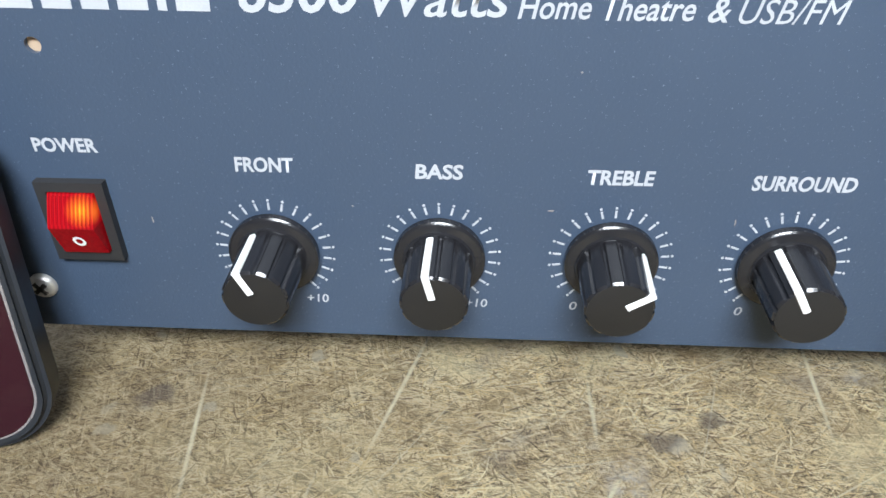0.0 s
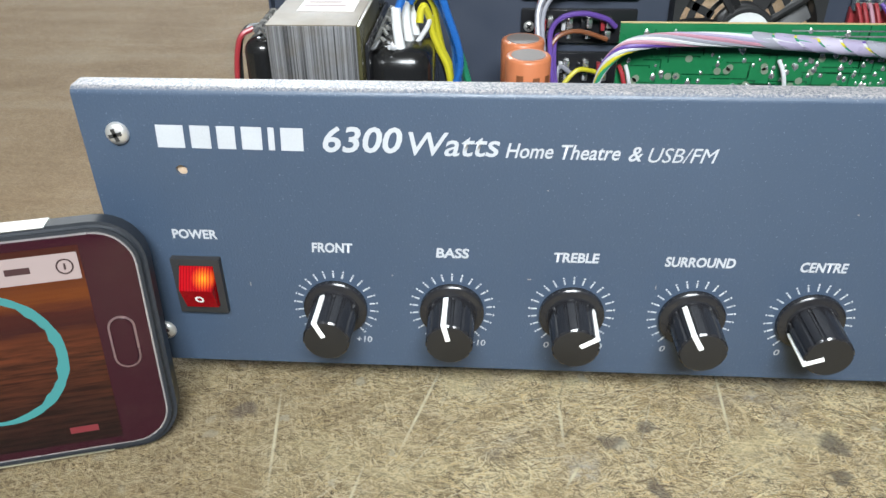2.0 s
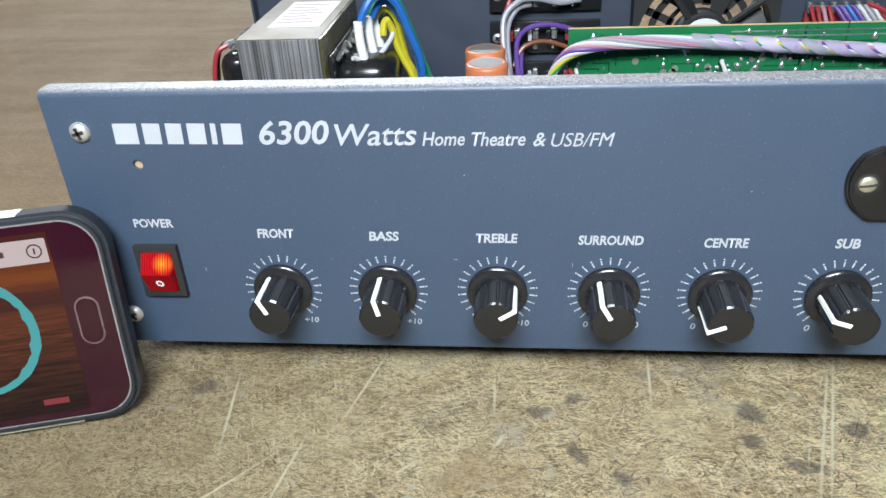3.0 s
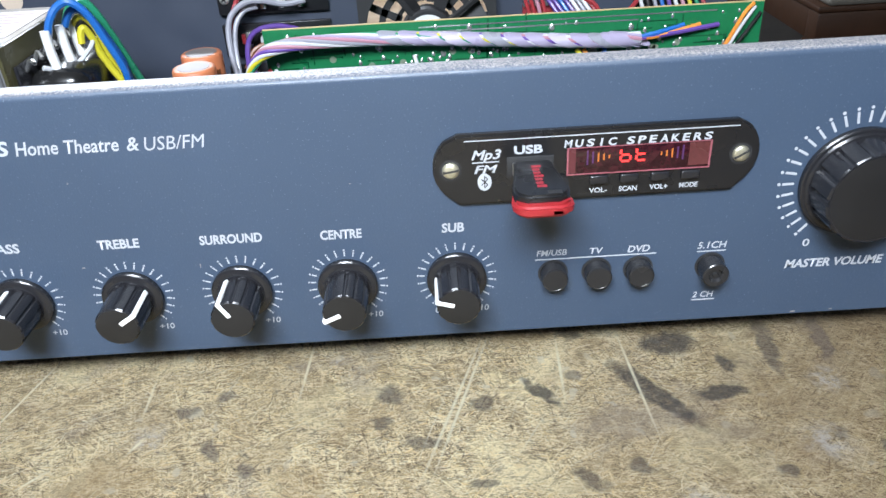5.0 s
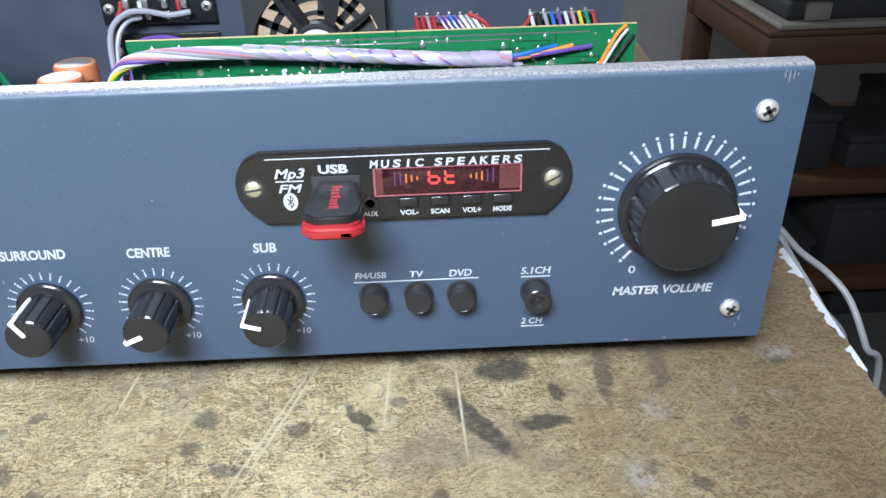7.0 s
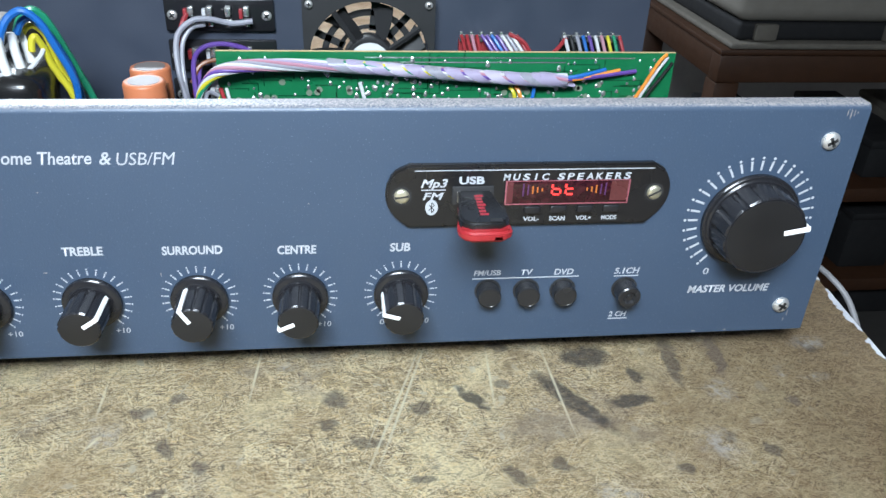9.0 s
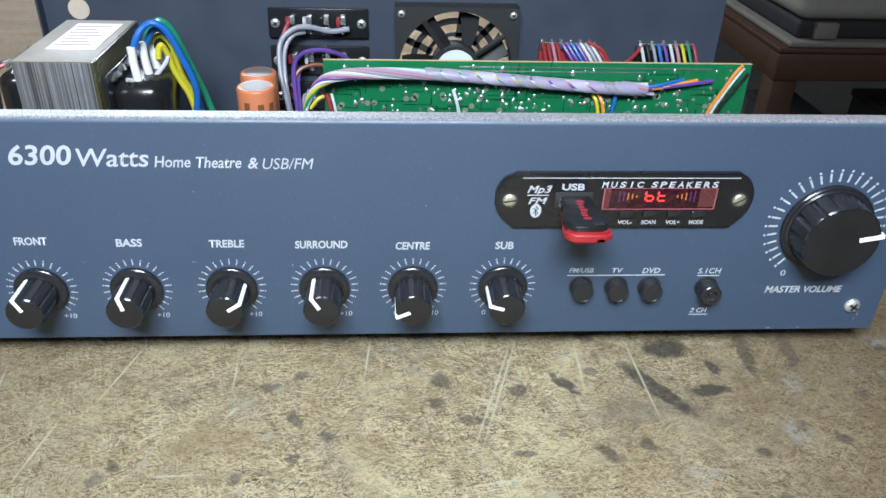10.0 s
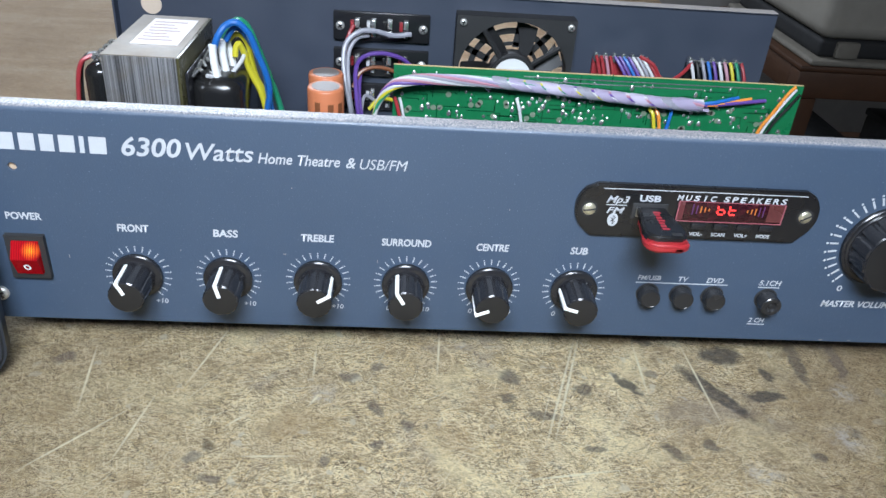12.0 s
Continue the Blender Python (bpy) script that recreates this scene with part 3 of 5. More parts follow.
def front_panel():
    bm = bmesh.new()
    # folded sheet: front face, rounded top bend, flange and hem
    sect = [(0, Z0), (0, Z1 - 2.4)]
    for k in range(1, 7):
        a = math.pi / 2 * k / 6
        sect.append((2.4 - 2.4 * math.cos(a), Z1 - 2.4 + 2.4 * math.sin(a)))
    sect += [(8.0, Z1), (8.0, Z1 - 1.2), (2.6, Z1 - 1.2), (1.2, Z1 - 2.6), (1.2, Z0)]
    ends = []
    for x in (X0, X1):
        ends.append([bm.verts.new((x, y, z)) for y, z in sect])
    k = len(sect)
    for s in range(k):
        bm.faces.new((ends[0][s], ends[0][(s + 1) % k], ends[1][(s + 1) % k], ends[1][s]))
    bm.faces.new(ends[0][::-1])
    bm.faces.new(ends[1])
    bmesh.ops.recalc_face_normals(bm, faces=bm.faces)
    plate = part("front_panel", bm, PANEL, amp, "blue-grey powder-coated steel front panel", 50)
    drill = part("drill", lathe(bmesh.new(), [(1.75, -6), (1.75, 6)], (29.9, 0, 88.4), "-y", 24), PANEL, None, "", 0)
    cut = plate.modifiers.new("hole", "BOOLEAN")
    cut.operation, cut.object = "DIFFERENCE", drill
    bored = bpy.data.meshes.new_from_object(plate.evaluated_get(bpy.context.evaluated_depsgraph_get()))
    plate.modifiers.clear()
    plate.data = bored
    bpy.data.objects.remove(drill)
    return plate


PLATE = front_panel()


def chassis():
    bm = bmesh.new()
    box(bm, X0 + 2, X1 - 2, 1.4, 238, 14.5, 15.7)
    part("bottom_tray", bm, CHASSIS, amp)
    for x in (X0 + 2, X1 - 3.2):
        part("side_lip", box(bmesh.new(), x, x + 1.2, 2, 238, 15.7, 27), CHASSIS, amp)
    for x in (35, 400):
        for y in (30, 205):
            part("foot", lathe(bmesh.new(), [(9, 0), (10, 2), (10, 14.4)], (x, y, 0.1), "z", 20), BLACK_MATT, amp)


chassis()


def slotted_head(name, x, z, y, r, dome, material, parent, cross=True, turn=20):
    """A domed screw head; a dark bar paints in the shade of its slot."""
    bm = bmesh.new()
    lathe(bm, [(r, 0), (r, dome * 0.35), (r * 0.82, dome * 0.75), (r * 0.45, dome), (0.05, dome * 1.03)], (x, y, z), "-y", 24)
    head = part(name, bm, material, parent, "", 60)
    bm = bmesh.new()
    for ang in ((turn, turn + 90) if cross else (turn,)):
        a = radians(ang)
        long, wide = (r * 0.58, r * 0.17) if cross else (r * 0.93, r * 0.13)
        dx, dz = math.cos(a), math.sin(a)
        prism(bm, [(x + dx * long * i - dz * wide * j, z + dz * long * i + dx * wide * j) for i, j in ((-1, -1), (1, -1), (1, 1), (-1, 1))], y - dome * 0.6, y - dome * 1.06)
    part("slot", bm, SLOT_SHADE, head, "", 0)
    return head


for x, z, turn in ((13, 100.4, 15), (12.6, 27.0, 40), (423.9, 100.4, 30), (423.9, 27.0, 62)):
    slotted_head("screw", x, z, 0, 3.5, 2.0, SCREW, amp, True, turn)

# the pale lens behind the drilled indicator hole
part("indicator_lens", lathe(bmesh.new(), [(3.2, 0.0), (3.2, 1.2), (1.6, 1.6)], (29.9, 2.9, 88.4), "-y", 24), worn("pale_lens", (0.46, 0.34, 0.24), 0.5), amp, "pale tan lens behind a small hole")

# small chips and scratches in the paint
rng = random.Random(11)
CHIP = worn("bare_chip", (0.26, 0.23, 0.215), 0.5)
for x, z, dx, dz in ((429, 110.5, 0.25, 2.2), (430.3, 111, 0.2, 1.6), (427.6, 111.2, 0.2, 1.4), (431.5, 111.4, 0.3, 0.8), (388, 14.9, 1.2, 0.4), (402, 15.0, 0.7, 0.3),
                     (428, 22.5, 0.2, 1.6), (427, 19.5, 0.2, 1.2), (45, 47, 0.25, 0.9), (92, 52, 0.35, 0.25), (140, 84, 0.3, 0.3), (231, 78, 0.3, 0.3), (176, 50, 0.2, 0.9), (135.9, 51.9, 1.0, 0.25)):
    outline = []
    for k in range(7):
        a = 2 * math.pi * k / 7
        r = rng.uniform(0.55, 1.15)
        outline.append((x + dx * r * math.cos(a), z + dz * r * math.sin(a)))
    part("paint_chip", prism(bmesh.new(), outline, -0.06, 0.02), CHIP, PLATE, "", 0)

# maker's mark as plain blocks
for k, (a, b) in enumerate(((23.8, 33.4), (34.0, 41.3), (41.9, 48.7), (49.2, 56.6), (57.1, 60.3), (60.8, 68.8))):
    bm = bmesh.new()
    prism(bm, [(a + 0.5, 96.0 - k * 0.08), (b - 0.9, 95.9 - k * 0.08), (b - 0.5, 103.1 - k * 0.08), (a + 0.9, 103.2 - k * 0.08)], -0.1, 0.02)
    part("mark_block", bm, WHITE_INK, PLATE, "", 0)
lettering("model_number", "6300", 73.8, 97.2, 95.6, 103.4, -0.1, WHITE_INK, PLATE, 0.22, 0.02)
lettering("power_print", "Watts", 99.0, 125.4, 94.9, 102.2, -0.1, WHITE_INK, PLATE, 0.22, 0.010)
for words, a, b, zb in (("Home", 127.0, 140.7, 94.6), ("Theatre", 142.9, 159.8, 94.4), ("&", 162.2, 166.2, 94.2), ("USB/FM", 167.8, 187.3, 93.9)):
    lettering("theatre_print", words, a, b, zb, zb + 4.6, -0.1, WHITE_INK, PLATE, 0.25, 0.0 if "/" in words else 0.012)
lettering("power_label", "POWER", 22.5, 37.0, 64.4, 67.6, -0.1, WHITE_INK, PLATE, 0.0, 0.03)
DIALS = (("FRONT", 66.8, 79.9, 60.4, 72.8, 39.2, -25), ("BASS", 106.3, 116.7, 59.5, 111.3, 39.2, -13), ("TREBLE", 143.2, 157.3, 58.9, 150.2, 39.2, 57),
         ("SURROUND", 177.6, 199.0, 58.3, 188.7, 39.1, -30), ("CENTRE", 218.7, 232.9, 57.5, 226.0, 39.0, -113), ("SUB", 260.1, 267.8, 57.5, 264.4, 39.0, -73))


def scale_ticks(parent, x, z, r0, r1, first, last, count, wide):
    """A ring of printed strokes, each with a dot at its outer end."""
    scale = new("dial_scale")
    scale.parent = parent
    hi, dot = r1 - 4.0 * wide, 1.35 * wide
    for k in range(count):
        a = radians(first + (last - first) * k / (count - 1))
        s, c = math.sin(a), math.cos(a)
        bm = bmesh.new()
        prism(bm, [(x + s * r + c * q * wide, z + c * r - s * q * wide) for r, q in ((r0, -1), (r0, 1), (hi, 1), (hi, -1))], -0.1, 0.02)
        prism(bm, [(x + s * (r1 - dot) + dot * math.sin(j * math.pi / 4), z + c * (r1 - dot) + dot * math.cos(j * math.pi / 4)) for j in range(8)], -0.1, 0.02)
        part("tick", bm, WHITE_INK, scale, "", 0)
    return scale


def knob(x, z, angle, skirt, body, length, flutes):
    """A fluted black knob with a skirt and a white pointer that runs along its side and over its cap."""
    ob = new("volume_knob" if body > 12 else "knob")
    ob.parent = amp
    part("skirt", lathe(bmesh.new(), [(skirt * 0.985, 0.3), (skirt, 0.5), (skirt, 2.2), (skirt - 0.45, 2.65), (skirt * 0.93, 2.75), (body * 1.1, 3.1), (body * 1.06, 3.6)], (x, 0, z), "-y", 56), BLACK, ob, "", 35)
    seg = flutes * 8

    def groove(a, k):
        return 1 - (0.075 if body < 12 else 0.045) * (1 if int(a / (2 * math.pi) * seg + 0.5) % 8 in (0, 1) else 0) * (1 if k < 3 else 0)

    part("grip", lathe(bmesh.new(), [(body * 1.03, 3.6), (body, 6), (body * 0.97, length - 0.62), (body * 0.97 - 0.55, length - 0.06)], (x, 0, z), "-y", seg, groove), BLACK, ob, "", 30)
    part("cap", lathe(bmesh.new(), [(body * 0.90, length - 0.5), (body * 0.90, length - 0.02), (body * 0.84, length + 0.06)], (x, 0, z), "-y", 56), KNOB_CAP, ob, "", 50)
    s, c = math.sin(radians(angle)), math.cos(radians(angle))
    w = 0.82 if body < 12 else 1.1
    bm = bmesh.new()

    def slab(r0, r1, h0, h1):
        made = box(bm, -w, w, -h1, -h0, r0, r1, 0.2, 1)
        return made

    slab(body * (0.93 if body < 12 else 0.95), body * 1.03 + 0.25, 4.2 if body < 12 else length * 0.5, length + 0.25)
    slab(body * (0.2 if body < 12 else 0.42), body * 1.0, length - 0.5, length + 0.26)
    for v in bm.verts:
        px, pz = v.co.x, v.co.z
        v.co.x, v.co.z = x + px * c + pz * s, z - px * s + pz * c
    part("pointer", bm, POINTER, ob, "white pointer line", 30)
    return ob


for words, a, b, zt, x, z, angle in DIALS:
    lettering("dial_label", words, a, b, zt, zt + 3.4, -0.1, WHITE_INK, PLATE, 0.08, 0.03)
    scale_ticks(amp, x, z, 11.3, 14.1, -140, 140, 21, 0.24)
    lettering("zero", "0", x - 8.2, x - 6.4, z - 14.9, z - 12.5, -0.1, WHITE_INK, PLATE, 0.1, 0.01)
    lettering("plus_ten", "+10", x + 5.9, x + 11.2, z - 14.9, z - 12.5, -0.1, WHITE_INK, PLATE, 0.1, 0.01)
    knob(x, z, angle, 10.5, 7.6, 18.6, 13)
scale_ticks(amp, 399.6, 68, 20.7, 26.3, -140, 140, 29, 0.42)
lettering("zero", "0", 386.1, 388.5, 43.2, 46.1, -0.1, WHITE_INK, PLATE, 0.0, 0.01)
lettering("volume_label", "MASTER VOLUME", 381.4, 416.4, 34.4, 37.7, -0.1, WHITE_INK, PLATE, 0.15, 0.03)
knob(399.6, 68, 80, 19.4, 16.6, 14.5, 14)


def power_switch():
    ob = new("power_switch")
    ob.parent = amp
    bm = bmesh.new()
    x0, x1, z0, z1 = 20.6, 36.6, 36.6, 57.6
    for a in ((x0, x0 + 2.3, z0, z1), (x1 - 2.3, x1, z0, z1), (x0 + 2.3, x1 - 2.3, z0, z0 + 2.4), (x0 + 2.3, x1 - 2.3, z1 - 2.4, z1)):
        box(bm, a[0], a[1], -2.2, 0.0, a[2], a[3])
    part("bezel", bm, BLACK_MATT, ob, "", 0)
    part("well", box(bmesh.new(), x0 + 2.3, x1 - 2.3, -0.4, 0, z0 + 2.4, z1 - 2.4), BLACK_MATT, ob, "", 0)
    # rocker: upper half pushed in, lower half standing out
    bm = bmesh.new()
    mid = 48.0
    sect = [(-0.5, z1 - 2.6), (-2.3, z1 - 2.7), (-6.0, mid + 0.5), (-6.2, mid), (-6.0, mid - 0.5), (-2.9, z0 + 2.7), (-0.5, z0 + 2.6)]
    a = [bm.verts.new((x0 + 2.7, y, z)) for y, z in sect]
    b = [bm.verts.new((x1 - 2.7, y, z)) for y, z in sect]
    k = len(sect)
    for s in range(k):
        bm.faces.new((a[s], a[(s + 1) % k], b[(s + 1) % k], b[s]))
    bm.faces.new(a[::-1])
    bm.faces.new(b)
    bmesh.ops.recalc_face_normals(bm, faces=bm.faces)
    rocker = part("rocker", bm, ROCKER, ob, "lit red translucent rocker", 20)
    # fine ribs on the upper half
    for k in range(10):
        x = x0 + 3.4 + k * 0.98
        bm = bmesh.new()
        prism(bm, [(x, mid + 0.8), (x + 0.4, mid + 0.8), (x + 0.4, z1 - 3.2), (x, z1 - 3.2)], 0, -0.25)
        for v in bm.verts:
            v.co.y += -2.3 + (z1 - 2.7 - v.co.z) / (z1 - 3.2 - mid) * -3.7
        part("rib", bm, ROCKER, rocker, "", 0)
    bm = bmesh.new()
    ring = []
    for rr in (1.45, 0.75):
        ring.append([bm.verts.new((28.9 + rr * 1.0 * math.cos(2 * math.pi * s / 24), -4.95 - (rr * 1.15 * math.sin(2 * math.pi * s / 24)) * 0.374, 43.8 + rr * 1.15 * math.sin(2 * math.pi * s / 24))) for s in range(24)])
    for s in range(24):
        bm.faces.new((ring[0][s], ring[0][(s + 1) % 24], ring[1][(s + 1) % 24], ring[1][s]))
    part("off_mark", bm, POINTER, rocker, "white ring mark", 0)


power_switch()


def push_buttons():
    lettering("button_label", "FM/USB", 292.7, 303.3, 45.5, 47.8, -0.1, WHITE_INK, PLATE, 0.15, 0.02)
    lettering("button_label", "TV", 311.3, 316.0, 45.3, 47.7, -0.1, WHITE_INK, PLATE, 0.15, 0.02)
    lettering("button_label", "DVD", 324.6, 332.4, 45.0, 47.6, -0.1, WHITE_INK, PLATE, 0.15, 0.02)
    lettering("button_label", "5.1CH", 349.1, 359.4, 44.7, 47.3, -0.1, WHITE_INK, PLATE, 0.15, 0.02)
    lettering("button_label", "2 CH", 349.6, 357.2, 24.0, 26.4, -0.1, WHITE_INK, PLATE, 0.15, 0.02)
    for a, b, z in ((292.2, 334.7, 44.0), (349.2, 359.2, 43.5), (349.6, 357.8, 22.9)):
        part("underline", box(bmesh.new(), a, b, -0.1, 0.02, z - 0.22, z + 0.22), WHITE_INK, PLATE, "", 0)
    for x, z, toggle in ((298.6, 38.4, 0), (314.0, 38.2, 0), (328.8, 38.0, 0), (354.3, 37.6, 1)):
        ob = new("push_button")
        ob.parent = amp
        part("collar", lathe(bmesh.new(), [(5.3, 0), (5.3, 0.25), (4.9, 0.3)], (x, 0, z), "-y", 32), BLACK_MATT, ob)
        prof = [(4.6, 0.2), (4.6, 5.0), (4.4, 5.5), (4.0, 5.7), (3.9, 5.6)]
        if toggle:
            prof = [(4.6, 0.2), (4.6, 7.0), (4.2, 7.4), (2.6, 7.4), (1.9, 6.3), (1.2, 6.3), (0.8, 6.9)]
        part("plunger", lathe(bmesh.new(), prof, (x, 0, z), "-y", 36), BUTTON, ob, "", 35)


push_buttons()


def player_module():
    ob = new("media_player")
    ob.parent = amp
    xa, xb, za, zb = 256.4, 364.8, 67.4, 92.2
    half = []
    for k in range(9):
        t = -1 + k / 4
        half.append((3.6 * abs(t) ** 2.2, t))
    outline = [(xa + 1.2 + d * 1.0, 80.7 - t * 9.2) for d, t in half]
    outline = [(266, zb)] + outline[0:] + [(266, za)] + [(356, za)] + [(xb - 1.2 - d, 80.7 + t * 9.2) for d, t in half] + [(356, zb)]
    bm = bmesh.new()
    prism(bm, outline, 0.0, -2.4)
    bmesh.ops.bevel(bm, geom=[e for e in bm.edges if all(abs(v.co.y + 2.4) < 1e-4 for v in e.verts)], offset=0.7, segments=2, affect="EDGES")
    plate = part("faceplate", bm, SHELL, ob, "glossy black plastic faceplate", 30)
    y = -2.5
    for x, turn in ((263.4, 8), (357.4, 30)):
        part("screw_recess", lathe(bmesh.new(), [(3.7, 0), (3.7, 0.12)], (x, -2.4, 80.4), "-y", 28), BLACK_MATT, ob)
        slotted_head("screw", x, 80.4, -2.5, 2.8, 1.1, BRASS, ob, False, turn)
    part("trim_line", box(bmesh.new(), 268, 356, y, -2.38, 90.0, 90.35), WHITE_INK, plate, "", 0)
    lettering("print", "Mp3", 270.2, 279.9, 83.7, 86.9, y, WHITE_INK, plate, 0.3, 0.02)
    part("print_rule", box(bmesh.new(), 270.4, 279.2, y, -2.38, 82.4, 82.8), WHITE_INK, plate, "", 0)
    lettering("print", "FM", 271.0, 278.6, 78.8, 81.6, y, WHITE_INK, plate, 0.25, 0.02)
    lettering("print", "USB", 284.0, 293.2, 84.9, 87.7, y, WHITE_INK, plate, 0.0, 0.035)
    word = "MUSIC SPEAKERS"
    for k, ch in enumerate(word):
        if ch != " ":
            x = 300.0 + k * 3.55 + (0.8 if ch == "I" else 0) - (1.3 if k > 5 else 0)
            lettering("print", ch, x, x + (1.1 if ch == "I" else 2.7), 86.1, 88.6, y, WHITE_INK, plate, 0.12, 0.03)
    bm = bmesh.new()
    lathe(bm, [(2.3, 0), (2.3, 0.12)], (274.3, -2.4, 0), "-y", 28)
    for v in bm.verts:
        v.co.z = 75.6 + v.co.z * 1.35
    badge = part("wireless_badge", bm, WHITE_INK, plate, "white oval badge", 0)
    bm = bmesh.new()
    rune = [(-1.0, 74.5), (1.0, 76.6), (0.0, 77.7), (0.0, 73.5), (1.0, 74.6), (-1.0, 76.7)]
    for (ax, az), (bx, bz) in zip(rune, rune[1:]):
        d = Vector((bx - ax, bz - az)).normalized() * 0.16
        prism(bm, [(274.3 + ax - d.y, az + d.x), (274.3 + ax + d.y, az - d.x), (274.3 + bx + d.y, bz - d.x), (274.3 + bx - d.y, bz + d.x)], -2.58, -2.5)
    part("badge_shape", bm, BLACK_MATT, badge, "", 0)
    # display
    part("display_window", box(bmesh.new(), 301.2, 347.2, -2.95, -2.3, 76.7, 86.0, 0.3), WINDOW_RED, ob, "dark red display window")
    disp = ob.children[-1]
    rim = worn("pink_window_rim", (0.27, 0.085, 0.10), 0.25)
    # pink strip: a reflection at the window's left, put into the colour
    part("window_end", box(bmesh.new(), 301.6, 303.8, -3.0, -2.9, 77.1, 85.6), worn("pink_window_reflection", (0.12, 0.03, 0.035), 0.2, grain=600, depth=0.6), disp, "", 0)
    part("window_foil", box(bmesh.new(), 340.4, 346.8, -3.0, -2.9, 77.6, 85.5), worn("copper_red_foil", (0.10, 0.028, 0.028), 0.3, grain=900, depth=0.7, spread=0.5), disp, "", 0)
    for a, b, c, d in ((300.9, 347.5, 85.8, 86.05), (300.9, 347.5, 76.4, 76.8), (300.9, 301.5, 77.0, 85.7), (346.9, 347.5, 77.0, 85.7)):
        part("window_rim", box(bmesh.new(), a, b, -3.1, -2.9, c, d), rim, disp, "", 0)
    yy = -3.05
    bm = bmesh.new()
    for x, segs in ((318.3, "fecdg"), (323.4, "fedg")):
        w, h = 3.1, 4.4
        bars = {"a": (0, w, h, 1), "g": (0, w, h / 2, 1), "d": (0, w, 0, 1), "f": (0, 0, h / 2, h), "e": (0, 0, 0, h / 2), "b": (w, 0, h / 2, h), "c": (w, 0, 0, h / 2)}
        for s in segs:
            if s in "agd":
                z = {"a": h, "g": h / 2, "d": 0}[s]
                box(bm, x + 0.35, x + w - 0.35, yy, -2.9, 80.4 + z - 0.33, 80.4 + z + 0.33)
            else:
                px = x if s in "fe" else x + w
                lo, hi = bars[s][2:]
                box(bm, px - 0.33, px + 0.33, yy, -2.9, 80.4 + lo + 0.35, 80.4 + hi - 0.35)
    part("digits", bm, LED_RED, disp, "glowing red digits bt", 0)
    for side in (-1, 1):
        for k in range(5):
            h = 1.2 + 0.95 * k
            x = (314.6 - k * 1.75) if side < 0 else (331.4 + k * 1.75)
            part("level_bar", box(bmesh.new(), x - 0.26, x + 0.26, yy, -2.9, 82.3 - h / 2, 82.3 + h / 2), LED_BLUE if k > 2 else LED_ORANGE, disp, "", 0)
    # small buttons and socket
    for x, words in ((311.6, "VOL-"), (321.5, "SCAN"), (331.6, "VOL+"), (341.5, "MODE")):
        part("key", box(bmesh.new(), x - 3.1, x + 3.1, -3.7, -2.3, 72.7, 75.9, 0.6, 3), BLACK, ob)
        lettering("print", words, x - 3.0, x + 3.0, 69.4, 71.1, y, WHITE_INK, plate, 0.0, 0.03)
    bm = bmesh.new()
    lathe(bm, [(2.6, 0), (2.6, 0.9), (1.6, 0.9), (1.5, -1.0)], (299.3, -2.4, 74.0), "-y", 28)
    part("aux_socket", bm, BLACK, ob)
    lettering("print", "AUX", 296.8, 301.6, 69.4, 71.1, y, WHITE_INK, plate, 0.0, 0.03)
    ob.location = (0.00075, 0, 0.00115)
    part("usb_socket", box(bmesh.new(), 281.6, 296.8, -2.9, -2.3, 76.8, 84.0, 0.2), BLACK_MATT, ob)


player_module()


